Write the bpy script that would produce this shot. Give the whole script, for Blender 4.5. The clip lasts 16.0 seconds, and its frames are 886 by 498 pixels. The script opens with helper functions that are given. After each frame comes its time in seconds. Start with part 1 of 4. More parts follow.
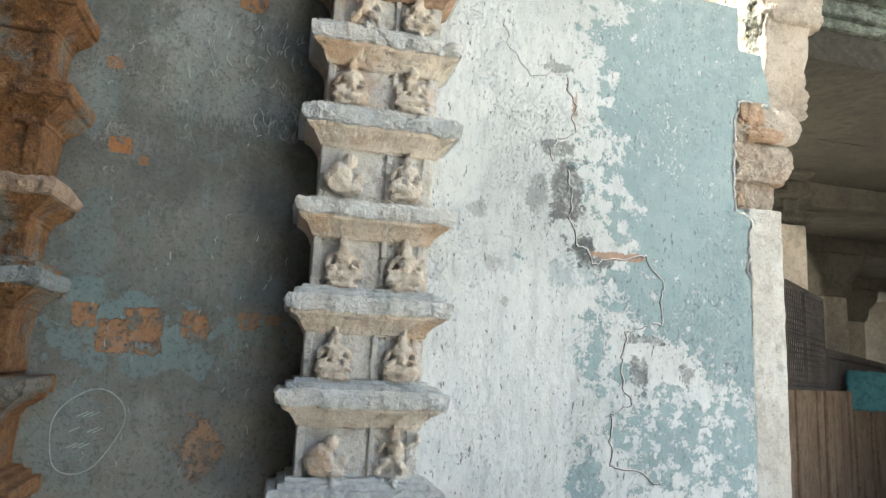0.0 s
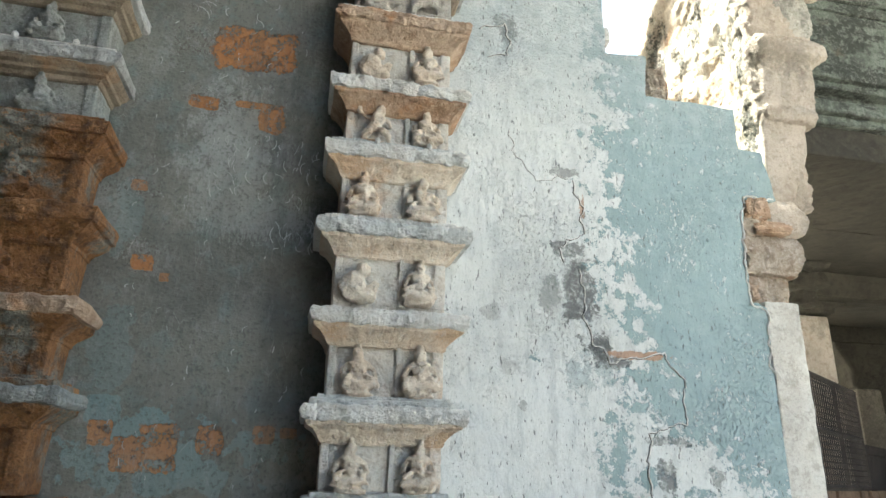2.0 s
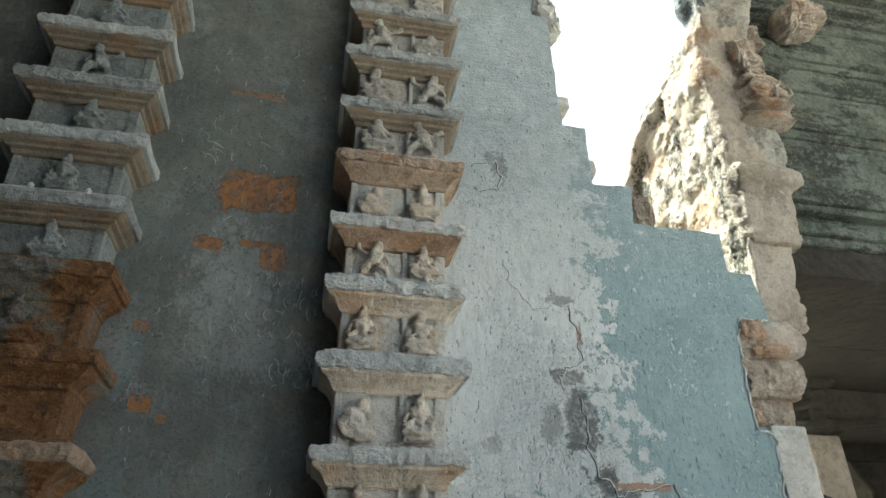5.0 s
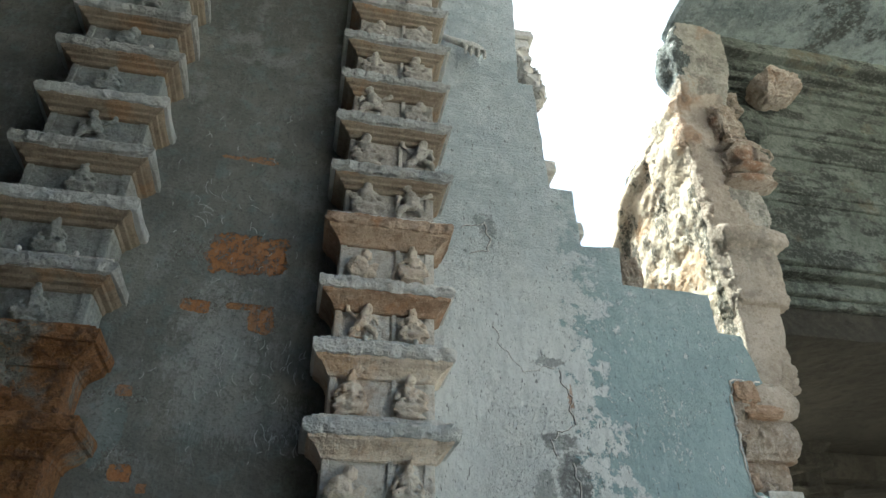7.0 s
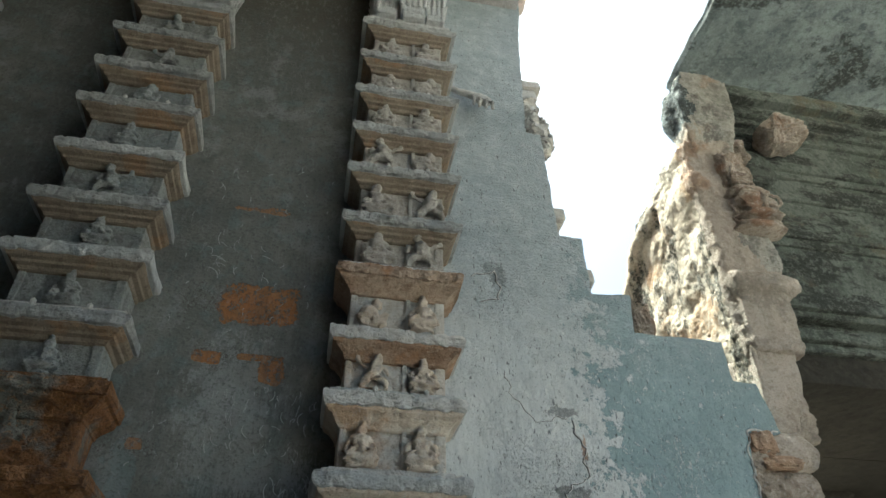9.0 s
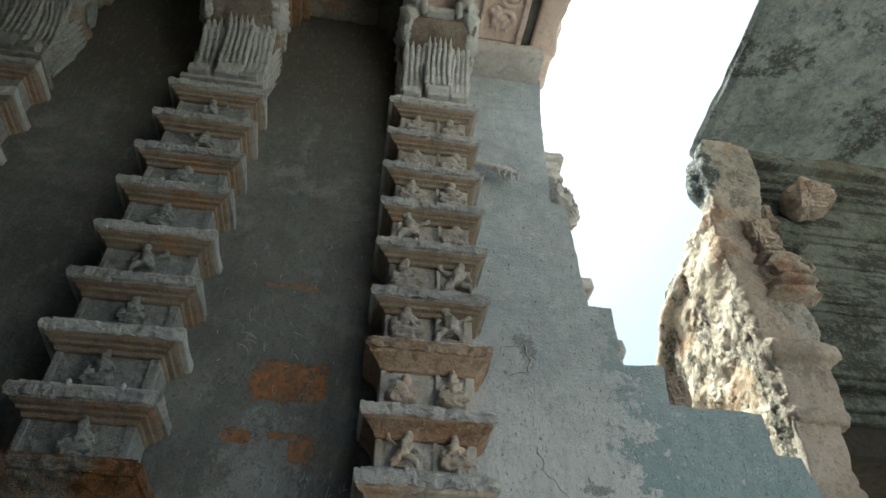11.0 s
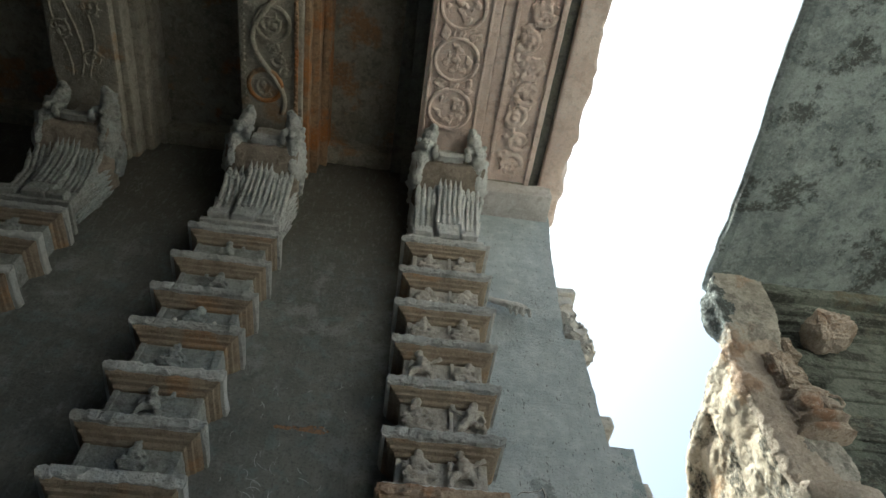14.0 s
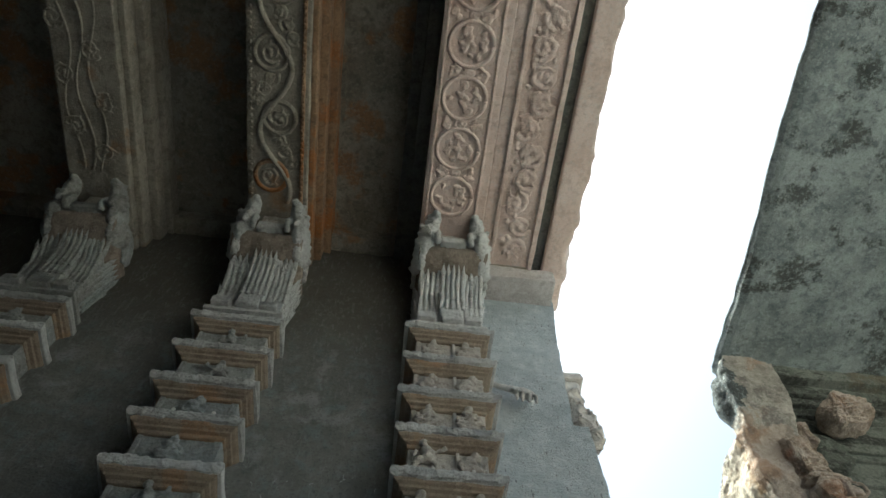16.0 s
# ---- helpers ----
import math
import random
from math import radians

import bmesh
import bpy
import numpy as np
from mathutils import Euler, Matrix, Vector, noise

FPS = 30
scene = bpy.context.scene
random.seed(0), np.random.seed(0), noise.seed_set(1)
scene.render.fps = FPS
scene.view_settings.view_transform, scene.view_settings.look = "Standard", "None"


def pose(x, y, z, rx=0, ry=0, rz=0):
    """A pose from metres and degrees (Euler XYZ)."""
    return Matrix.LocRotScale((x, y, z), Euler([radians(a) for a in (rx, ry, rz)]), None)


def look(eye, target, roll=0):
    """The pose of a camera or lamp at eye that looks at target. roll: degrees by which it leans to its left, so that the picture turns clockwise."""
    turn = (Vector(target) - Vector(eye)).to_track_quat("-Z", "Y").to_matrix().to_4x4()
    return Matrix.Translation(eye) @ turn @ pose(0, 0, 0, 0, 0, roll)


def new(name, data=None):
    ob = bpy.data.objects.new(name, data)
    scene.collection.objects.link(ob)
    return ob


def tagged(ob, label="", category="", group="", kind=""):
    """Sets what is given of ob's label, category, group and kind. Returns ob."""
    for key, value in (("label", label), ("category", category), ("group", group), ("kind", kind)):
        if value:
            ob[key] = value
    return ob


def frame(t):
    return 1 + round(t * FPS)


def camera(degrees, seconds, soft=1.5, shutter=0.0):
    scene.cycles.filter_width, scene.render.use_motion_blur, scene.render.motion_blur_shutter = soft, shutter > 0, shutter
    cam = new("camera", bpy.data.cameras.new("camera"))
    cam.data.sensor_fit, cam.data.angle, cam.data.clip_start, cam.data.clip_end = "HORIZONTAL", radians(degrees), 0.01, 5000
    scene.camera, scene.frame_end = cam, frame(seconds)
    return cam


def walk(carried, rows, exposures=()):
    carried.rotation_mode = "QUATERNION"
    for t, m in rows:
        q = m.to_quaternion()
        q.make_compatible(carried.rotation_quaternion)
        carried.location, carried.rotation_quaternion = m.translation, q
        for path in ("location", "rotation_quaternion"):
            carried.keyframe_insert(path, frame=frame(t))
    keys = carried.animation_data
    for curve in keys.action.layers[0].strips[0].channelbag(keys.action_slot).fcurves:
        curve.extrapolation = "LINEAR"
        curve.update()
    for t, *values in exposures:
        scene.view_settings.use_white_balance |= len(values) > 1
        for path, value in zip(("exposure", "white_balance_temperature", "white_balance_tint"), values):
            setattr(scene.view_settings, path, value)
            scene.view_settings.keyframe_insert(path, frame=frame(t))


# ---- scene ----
# seconds, eye x, y, z, then yaw to the left, pitch up and roll in degrees
cam = camera(67.43, 16.0)
ROWS = [
    (0.0, -0.004, 0.091, 1.516, -13.68, 10.00, 2.99),
    (0.5, -0.001, 0.078, 1.518, -12.65, 12.50, 3.35),
    (1.0, -0.006, 0.071, 1.523, -12.48, 14.29, 3.40),
    (1.5, 0.006, 0.064, 1.512, -12.30, 17.63, 2.44),
    (2.0, 0.007, 0.063, 1.515, -11.80, 18.87, 1.37),
    (2.5, 0.004, 0.054, 1.526, -12.02, 21.17, 0.60),
    (3.0, 0.010, 0.043, 1.527, -11.89, 23.15, 0.25),
    (3.5, 0.008, 0.033, 1.523, -11.60, 25.49, 0.17),
    (4.0, -0.001, 0.021, 1.531, -11.59, 26.81, 0.04),
    (6.5, -0.000, -0.001, 1.547, -12.36, 33.29, -0.41),
    (7.0, 0.001, 0.004, 1.543, -12.89, 34.55, -0.91),
    (7.5, 0.000, 0.002, 1.546, -12.24, 35.83, -0.70),
    (8.0, 0.001, -0.009, 1.551, -11.91, 36.84, -0.79),
    (8.5, 0.001, -0.011, 1.547, -11.87, 37.66, -0.82),
    (9.0, -0.000, -0.016, 1.550, -11.82, 38.49, -0.72),
    (11.5, -0.021, -0.054, 1.571, -8.17, 45.52, -0.19),
    (12.0, -0.009, -0.058, 1.569, -7.66, 46.69, -0.56),
    (12.5, -0.012, -0.050, 1.578, -7.23, 48.51, 0.57),
    (13.0, -0.009, -0.034, 1.571, -6.66, 51.25, 1.14),
    (13.5, -0.005, -0.037, 1.579, -6.86, 53.35, 0.79),
    (14.0, 0.000, -0.034, 1.582, -6.82, 56.00, 0.99),
    (14.5, 0.004, -0.033, 1.580, -5.77, 57.91, 1.46),
    (15.0, 0.015, -0.032, 1.583, -5.88, 59.88, 1.23),
    (15.5, 0.020, -0.028, 1.583, -5.68, 61.97, 1.13),
    (16.0, 0.012, -0.014, 1.577, -5.74, 63.56, 1.16),
]
EXPOSURES = [(0.0, 2.9, 6380, -1), (1.0, 2.85, 6380, -1), (2.5, 2.6, 6150, -3), (4.0, 2.14, 6080, -5), (7.0, 1.68, 5950, -5), (9.0, 1.42, 6000, -5), (11.5, 1.2, 6050, -4), (13.0, 1.15, 6100, -4), (16.0, 1.12, 5900, -4)]
walk(cam, [(t, pose(x, y, z, 90 + pitch, 0, yaw) @ pose(0, 0, 0, 0, 0, roll)) for t, x, y, z, yaw, pitch, roll in ROWS], EXPOSURES)

# ---- light ----
world = bpy.data.worlds.new("sky")
scene.world = world
world.use_nodes = True
sky = world.node_tree.nodes.new("ShaderNodeTexSky")
sky.sky_type, sky.sun_disc = "NISHITA", False
SUN_FROM = Vector((-0.27, 0.2, 0.94)).normalized()
sky.sun_elevation = math.asin(SUN_FROM.z)
sky.sun_rotation = math.atan2(SUN_FROM.x, SUN_FROM.y)
sky.dust_density, sky.air_density = 9.5, 1.0
world.node_tree.links.new(sky.outputs[0], world.node_tree.nodes["Background"].inputs[0])
world.node_tree.nodes["Background"].inputs[1].default_value = 0.15
sun = new("sun", bpy.data.lights.new("sun", "SUN"))
sun.data.energy, sun.data.angle, sun.data.color = 5.0, radians(0.6), (1.0, 0.94, 0.85)
sun.matrix_world = look(SUN_FROM * 30, (0, 0, 0))


# ---- materials ----
class Nodes:
    """A small builder for procedural materials, in metres of the world."""

    def __init__(self, name):
        self.mat = bpy.data.materials.new(name)
        self.mat.use_nodes = True
        self.tree = self.mat.node_tree
        self.bsdf = self.tree.nodes["Principled BSDF"]
        self.gain = 1.0
        self.geo = self.add("ShaderNodeNewGeometry")
        self.where = self.geo.outputs["Position"]

    def add(self, kind):
        return self.tree.nodes.new(kind)

    def put(self, value, socket):
        if isinstance(value, bpy.types.NodeSocket):
            self.tree.links.new(value, socket)
        elif socket.type == "RGBA" and len(value) == 3:
            socket.default_value = (*value, 1)
        else:
            socket.default_value = value

    def noise(self, size, detail=6.0, rough=0.6, stretch=(1, 1, 1), warp=0.0, shift=0.0):
        n = self.add("ShaderNodeTexNoise")
        at = self.where
        m = self.add("ShaderNodeMapping")
        m.inputs["Scale"].default_value = stretch
        m.inputs["Location"].default_value = (shift, shift * 1.7, shift * 0.6)
        self.put(at, m.inputs["Vector"])
        self.put(m.outputs[0], n.inputs["Vector"])
        n.inputs["Scale"].default_value = 1.0 / size
        n.inputs["Detail"].default_value, n.inputs["Roughness"].default_value, n.inputs["Distortion"].default_value = detail, rough, warp
        return self.math("MULTIPLY_ADD", n.outputs["Fac"], self.gain, 0.5 - 0.5 * self.gain) if self.gain != 1.0 else n.outputs["Fac"]

    def cells(self, size, kind="F1", stretch=(1, 1, 1)):
        n = self.add("ShaderNodeTexVoronoi")
        n.feature = kind
        m = self.add("ShaderNodeMapping")
        m.inputs["Scale"].default_value = stretch
        self.put(self.where, m.inputs["Vector"])
        self.put(m.outputs[0], n.inputs["Vector"])
        n.inputs["Scale"].default_value = 1.0 / size
        return n.outputs["Distance"]

    def step(self, value, low, high, a=0.0, b=1.0):
        n = self.add("ShaderNodeMapRange")
        n.interpolation_type = "SMOOTHSTEP"
        self.put(value, n.inputs["Value"])
        n.inputs["From Min"].default_value, n.inputs["From Max"].default_value = low, high
        n.inputs["To Min"].default_value, n.inputs["To Max"].default_value = a, b
        return n.outputs["Result"]

    def math(self, op, a, b=0.0, c=0.0):
        n = self.add("ShaderNodeMath")
        n.operation = op
        for v, s in zip((a, b, c), n.inputs):
            self.put(v, s)
        return n.outputs[0]

    def mix(self, fac, a, b):
        n = self.add("ShaderNodeMix")
        n.data_type = "RGBA"
        self.put(fac, n.inputs[0])
        self.put(a, n.inputs[6])
        self.put(b, n.inputs[7])
        return n.outputs[2]

    def xyz(self):
        n = self.add("ShaderNodeSeparateXYZ")
        self.put(self.where, n.inputs[0])
        return n.outputs

    def blot(self, x, z, rx, rz, ragged, amount=1.0):
        """A ragged blot on an upright wall, round (x, z)."""
        p = self.xyz()
        dx = self.math("DIVIDE", self.math("SUBTRACT", p[0], x), rx)
        dz = self.math("DIVIDE", self.math("SUBTRACT", p[2], z), rz)
        r = self.math("SQRT", self.math("ADD", self.math("MULTIPLY", dx, dx), self.math("MULTIPLY", dz, dz)))
        r = self.math("ADD", r, self.math("MULTIPLY", self.math("SUBTRACT", ragged, 0.5), 3.0))
        return self.step(r, 0.82, 0.98, amount, 0.0)

    def patch(self, x0, x1, z0, z1, ragged, amount=1.0):
        """A squarish flaked patch on an upright wall, between two corners."""
        p = self.xyz()
        dx = self.math("DIVIDE", self.math("SUBTRACT", p[0], (x0 + x1) / 2), (x1 - x0) / 2)
        dz = self.math("DIVIDE", self.math("SUBTRACT", p[2], (z0 + z1) / 2), (z1 - z0) / 2)
        r = self.math("POWER", self.math("ADD", self.math("POWER", self.math("ABSOLUTE", dx), 8.0), self.math("POWER", self.math("ABSOLUTE", dz), 8.0)), 0.125)
        r = self.math("ADD", r, self.math("MULTIPLY", self.math("SUBTRACT", ragged, 0.5), 0.8))
        return self.step(r, 0.95, 1.0, amount, 0.0)

    def either(self, *masks):
        out = masks[0]
        for m in masks[1:]:
            out = self.math("MAXIMUM", out, m)
        return out

    def finish(self, colour, rough=0.85, height=None, depth=0.004, metal=0.0):
        self.put(colour, self.bsdf.inputs["Base Color"])
        self.put(rough, self.bsdf.inputs["Roughness"])
        self.bsdf.inputs["Metallic"].default_value = metal
        self.bsdf.inputs["Specular IOR Level"].default_value = 0.3
        if height is not None:
            b = self.add("ShaderNodeBump")
            b.inputs["Distance"].default_value = depth
            b.inputs["Strength"].default_value = 1.0
            self.put(height, b.inputs["Height"])
            self.put(b.outputs[0], self.bsdf.inputs["Normal"])
        return self.mat


def grey_plaster():
    n = Nodes("weathered_grey_plaster")
    n.gain = 1.6
    big, mid, fine = n.noise(0.7), n.noise(0.12, shift=3), n.noise(0.015, 4)
    c = n.mix(n.step(big, 0.35, 0.65), (0.152, 0.153, 0.140), (0.23, 0.23, 0.21))
    c = n.mix(n.step(mid, 0.5, 0.75, 0, 0.5), c, (0.20, 0.255, 0.25))
    c = n.mix(n.step(n.noise(0.3, 8, 0.7, shift=9), 0.55, 0.75, 0, 0.6), c, (0.33, 0.34, 0.33))
    turq = n.either(n.patch(-0.765, -0.63, 1.67, 1.78, mid, 0.9), n.blot(-0.55, 1.58, 0.25, 0.14, mid), n.blot(-0.1, 1.6, 0.12, 0.06, mid, 0.7), n.blot(-0.72, 1.9, 0.08, 0.2, mid, 0.4), n.blot(-0.35, 1.5, 0.2, 0.06, mid, 0.8), n.blot(-0.7, 1.2, 0.12, 0.2, mid, 0.8), n.blot(-0.75, 2.5, 0.06, 0.15, mid, 0.4))
    c = n.mix(n.math("MULTIPLY", turq, 0.75), c, (0.21, 0.315, 0.325))
    white = n.either(n.blot(-0.36, 2.85, 0.2, 0.3, n.noise(0.03, 8, 0.75, (1, 1, 0.5)), 0.35), n.blot(-0.25, 2.55, 0.3, 0.12, n.noise(0.02, 8, 0.8, (2, 1, 0.6)), 0.3))
    c = n.mix(white, c, (0.5, 0.51, 0.5))
    rag = n.noise(0.09, 10, 0.72, shift=5)
    orange = n.either(n.patch(-0.50, -0.145, 3.24, 3.46, rag), n.patch(-0.39, -0.17, 3.05, 3.085, rag), n.patch(-0.28, -0.16, 2.935, 3.06, rag), n.patch(-0.585, -0.45, 3.02, 3.085, rag),
                      n.patch(-0.695, -0.605, 2.266, 2.334, rag), n.patch(-0.58, -0.54, 2.224, 2.262, rag, 0.7), n.patch(-0.745, -0.68, 2.605, 2.655, rag, 0.7), n.blot(-0.37, 3.955, 0.14, 0.02, rag, 0.7),
                      n.patch(-0.738, -0.652, 1.59, 1.684, rag), n.patch(-0.651, -0.536, 1.50, 1.63, rag), n.patch(-0.556, -0.418, 1.508, 1.674, rag), n.patch(-0.354, -0.257, 1.57, 1.68, rag, 0.9), n.patch(-0.154, -0.068, 1.608, 1.689, rag, 0.8),
                      n.patch(-0.049, 0.015, 1.636, 1.676, rag, 0.6), n.blot(-0.24, 1.17, 0.08, 0.1, rag))
    crumb = n.math("MULTIPLY", n.either(n.blot(-0.56, 3.36, 0.13, 0.08, rag), n.blot(-0.46, 3.07, 0.16, 0.06, rag), n.blot(-0.68, 2.33, 0.10, 0.07, rag), n.blot(-0.73, 2.62, 0.10, 0.05, rag)), n.step(n.noise(0.02, 6, 0.7, shift=36), 0.48, 0.56, 0.0, 0.7))
    c = n.mix(crumb, c, n.mix(n.step(fine, 0.45, 0.55), (0.10, 0.085, 0.075), (0.36, 0.37, 0.36)))
    orange = n.math("MULTIPLY", orange, n.step(n.noise(0.05, 9, 0.75, shift=66), 0.40, 0.47, 0.12, 1.0))
    c = n.mix(orange, c, n.mix(mid, (0.40, 0.165, 0.06), (0.50, 0.25, 0.11)))
    grime = n.step(n.noise(0.5, 8, 0.7, (1.5, 1, 0.25), shift=12), 0.5, 0.8, 0, 0.55)
    c = n.mix(grime, c, (0.10, 0.105, 0.10))
    # brownish top of the wall, deepened to carry the shade below the ceiling
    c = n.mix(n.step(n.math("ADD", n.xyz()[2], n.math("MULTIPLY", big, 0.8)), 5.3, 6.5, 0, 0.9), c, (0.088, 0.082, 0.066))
    c = n.mix(n.step(n.math("ADD", n.xyz()[2], n.math("MULTIPLY", n.noise(0.3, 8, 0.7, shift=31), 0.7)), 1.1, 2.3, 0.65, 0), c, (0.36, 0.335, 0.285))
    scratch = n.step(n.cells(0.09, "DISTANCE_TO_EDGE", (2.2, 1, 0.55)), 0.0, 0.018, 1, 0)
    scratch = n.math("MULTIPLY", scratch, n.step(n.noise(0.25, 4, shift=21), 0.56, 0.66, 0, 0.35))
    c = n.mix(scratch, c, (0.48, 0.49, 0.48))
    c = n.mix(n.step(fine, 0.60, 0.70, 0, 0.5), c, (0.11, 0.11, 0.105))
    c = n.mix(n.step(n.noise(0.035, 8, 0.75, (1.4, 1, 0.45), shift=52), 0.56, 0.68, 0, 0.22), c, (0.36, 0.37, 0.365))
    c = n.mix(n.step(n.noise(0.05, 8, 0.75, (1.0, 1, 0.6), shift=61), 0.58, 0.68, 0, 0.4), c, (0.12, 0.135, 0.135))
    h = n.math("ADD", n.math("MULTIPLY", mid, 0.6), n.math("MULTIPLY", fine, 0.25))
    h = n.math("SUBTRACT", h, n.math("MULTIPLY", orange, 0.4))
    return n.finish(c, n.step(fine, 0.3, 0.7, 0.65, 0.9), h, 0.012)


def white_plaster():
    n = Nodes("flaking_whitewash_over_blue_paint")
    big, mid, fine = n.noise(0.6), n.noise(0.09, 9, 0.72, shift=2), n.noise(0.012, 4)
    p = n.xyz()
    rag = n.math("MULTIPLY_ADD", n.noise(0.10, 10, 0.75, shift=55), 2.4, -0.7)
    streak = n.noise(0.05, 6, 0.7, (1.0, 1, 0.35), shift=7)
    white = n.mix(n.step(big, 0.3, 0.7), (0.63, 0.647, 0.635), (0.735, 0.745, 0.732))
    white = n.mix(n.step(streak, 0.46, 0.66, 0, 0.6), white, (0.47, 0.495, 0.495))
    blue = n.mix(n.step(mid, 0.35, 0.7), (0.285, 0.37, 0.382), (0.35, 0.435, 0.445))
    blue = n.mix(n.step(n.noise(0.02, 3, 0.5, (3, 1, 0.25)), 0.62, 0.7, 0, 0.5), blue, (0.2, 0.29, 0.30))
    # the line between the two runs down and to the outer side
    edge = n.math("ADD", n.step(p[2], 1.8, 2.35, 1.66, 1.40), n.step(p[2], 1.4, 1.85, 0.5, 0.0))
    edge = n.math("ADD", edge, n.math("MULTIPLY", n.math("SUBTRACT", n.noise(0.2, 10, 0.75, shift=4), 0.5), 1.5))
    rim = n.math("SUBTRACT", p[0], n.math("ADD", edge, n.math("MULTIPLY", n.math("SUBTRACT", mid, 0.5), 1.2)))
    top = n.step(p[2], 3.55, 4.1)
    isblue = n.math("MULTIPLY", n.step(rim, -0.005, 0.012), n.step(p[2], 3.9, 4.15, 1, 0.15))
    flake = n.either(n.step(n.noise(0.05, 9, 0.75, shift=14), 0.61, 0.625), n.math("MULTIPLY", n.step(n.noise(0.025, 6, 0.7, (1.4, 1, 0.7), shift=24), 0.56, 0.58), n.step(n.noise(0.22, 4, 0.6, (1.2, 1, 0.8), shift=64), 0.54, 0.58)))
    isblue = n.math("MULTIPLY", isblue, n.math("SUBTRACT", 1.0, n.math("MULTIPLY", flake, 0.85)))
    spill = n.either(n.blot(1.37, 1.62, 0.08, 0.16, rag), n.blot(1.62, 1.88, 0.2, 0.16, rag), n.blot(1.75, 1.25, 0.3, 0.2, rag), n.blot(1.5, 1.5, 0.05, 0.06, rag), n.blot(1.32, 1.05, 0.09, 0.16, rag), n.blot(2.05, 1.3, 0.14, 0.3, rag), n.blot(1.0, 2.02, 0.03, 0.025, rag), n.blot(1.25, 1.95, 0.1, 0.1, rag, 0.5))
    isblue = n.either(isblue, n.math("MULTIPLY", spill, n.step(n.noise(0.06, 7, 0.7, shift=33), 0.42, 0.46)))
    c = n.mix(isblue, white, blue)
    # upper part, rougher and bluer
    upper = n.step(p[2], 2.9, 4.0)
    c = n.mix(n.math("MULTIPLY", upper, 0.7), c, n.mix(n.step(mid, 0.4, 0.7), (0.45, 0.52, 0.54), (0.68, 0.72, 0.73)))
    c = n.mix(n.math("MULTIPLY", upper, n.step(n.noise(0.3, 7, 0.7, (0.8, 1, 1.6), shift=47), 0.48, 0.66, 0, 0.45)), c, (0.34, 0.41, 0.43))
    torn = n.noise(0.07, 10, 0.78, shift=58)
    soot = n.either(n.blot(1.225, 2.31, 0.07, 0.19, rag, 0.9), n.blot(1.20, 2.35, 0.07, 0.14, torn, 0.7), n.blot(1.08, 2.30, 0.07, 0.09, torn, 0.5), n.blot(1.31, 2.065, 0.06, 0.09, torn), n.blot(1.39, 2.01, 0.07, 0.035, torn, 0.9), n.blot(1.17, 2.53, 0.10, 0.045, torn, 0.8), n.blot(1.16, 2.92, 0.08, 0.032, torn, 0.7), n.blot(0.80, 2.20, 0.06, 0.04, torn, 0.35), n.blot(0.88, 1.97, 0.04, 0.035, torn, 0.3), n.blot(0.94, 1.81, 0.018, 0.024, torn, 0.5), n.blot(0.89, 3.68, 0.06, 0.08, rag, 0.6), n.blot(1.58, 1.52, 0.04, 0.09, rag, 0.8), n.blot(1.6, 1.68, 0.1, 0.02, rag, 0.8), n.blot(1.83, 1.53, 0.04, 0.04, rag, 0.6))
    c = n.mix(n.math("MULTIPLY", soot, n.step(n.noise(0.045, 9, 0.8, shift=8), 0.34, 0.54, 0.2, 0.92)), c, (0.10, 0.10, 0.098))
    rust = n.either(n.blot(1.47, 2.05, 0.16, 0.022, torn, 0.9), n.blot(1.255, 2.75, 0.012, 0.05, rag, 0.8))
    c = n.mix(rust, c, (0.42, 0.26, 0.17))
    pock = n.either(n.step(n.noise(0.028, 2, 0.5, (1.6, 1, 0.55), shift=17), 0.68, 0.71), n.step(n.noise(0.012, 2, 0.5, (1.5, 1, 0.5), shift=71), 0.68, 0.71))
    c = n.mix(n.math("MULTIPLY", pock, 0.75), c, (0.16, 0.17, 0.17))
    pitted = n.math("MULTIPLY", n.step(n.noise(0.011, 7, 0.75, (1.3, 1, 0.8), shift=83), 0.53, 0.62), n.step(n.noise(0.35, 6, 0.65, (1, 1, 0.7), shift=88), 0.45, 0.62, 0.1, 1.0))
    c = n.mix(n.math("MULTIPLY", n.math("MULTIPLY", pitted, 0.48), n.math("SUBTRACT", 1.0, n.math("MULTIPLY", isblue, 0.8))), c, (0.27, 0.29, 0.30))
    h = n.math("ADD", n.math("MULTIPLY", n.noise(0.03, 6, 0.65, (1, 1, 0.6)), 0.7), n.math("MULTIPLY", fine, 0.2))
    h = n.math("SUBTRACT", h, n.math("MULTIPLY", isblue, 0.12))
    h = n.math("SUBTRACT", h, n.math("MULTIPLY", pock, 0.5))
    h = n.math("SUBTRACT", h, n.math("MULTIPLY", pitted, 0.35))
    h = n.math("ADD", h, n.math("MULTIPLY", n.math("MULTIPLY", upper, n.math("ADD", n.noise(0.018, 5, 0.6, (1, 1, 1.6)), n.noise(0.12, 6, 0.7, (0.35, 1, 2.0), shift=19))), 1.7))
    return n.finish(c, 0.85, h, 0.013)


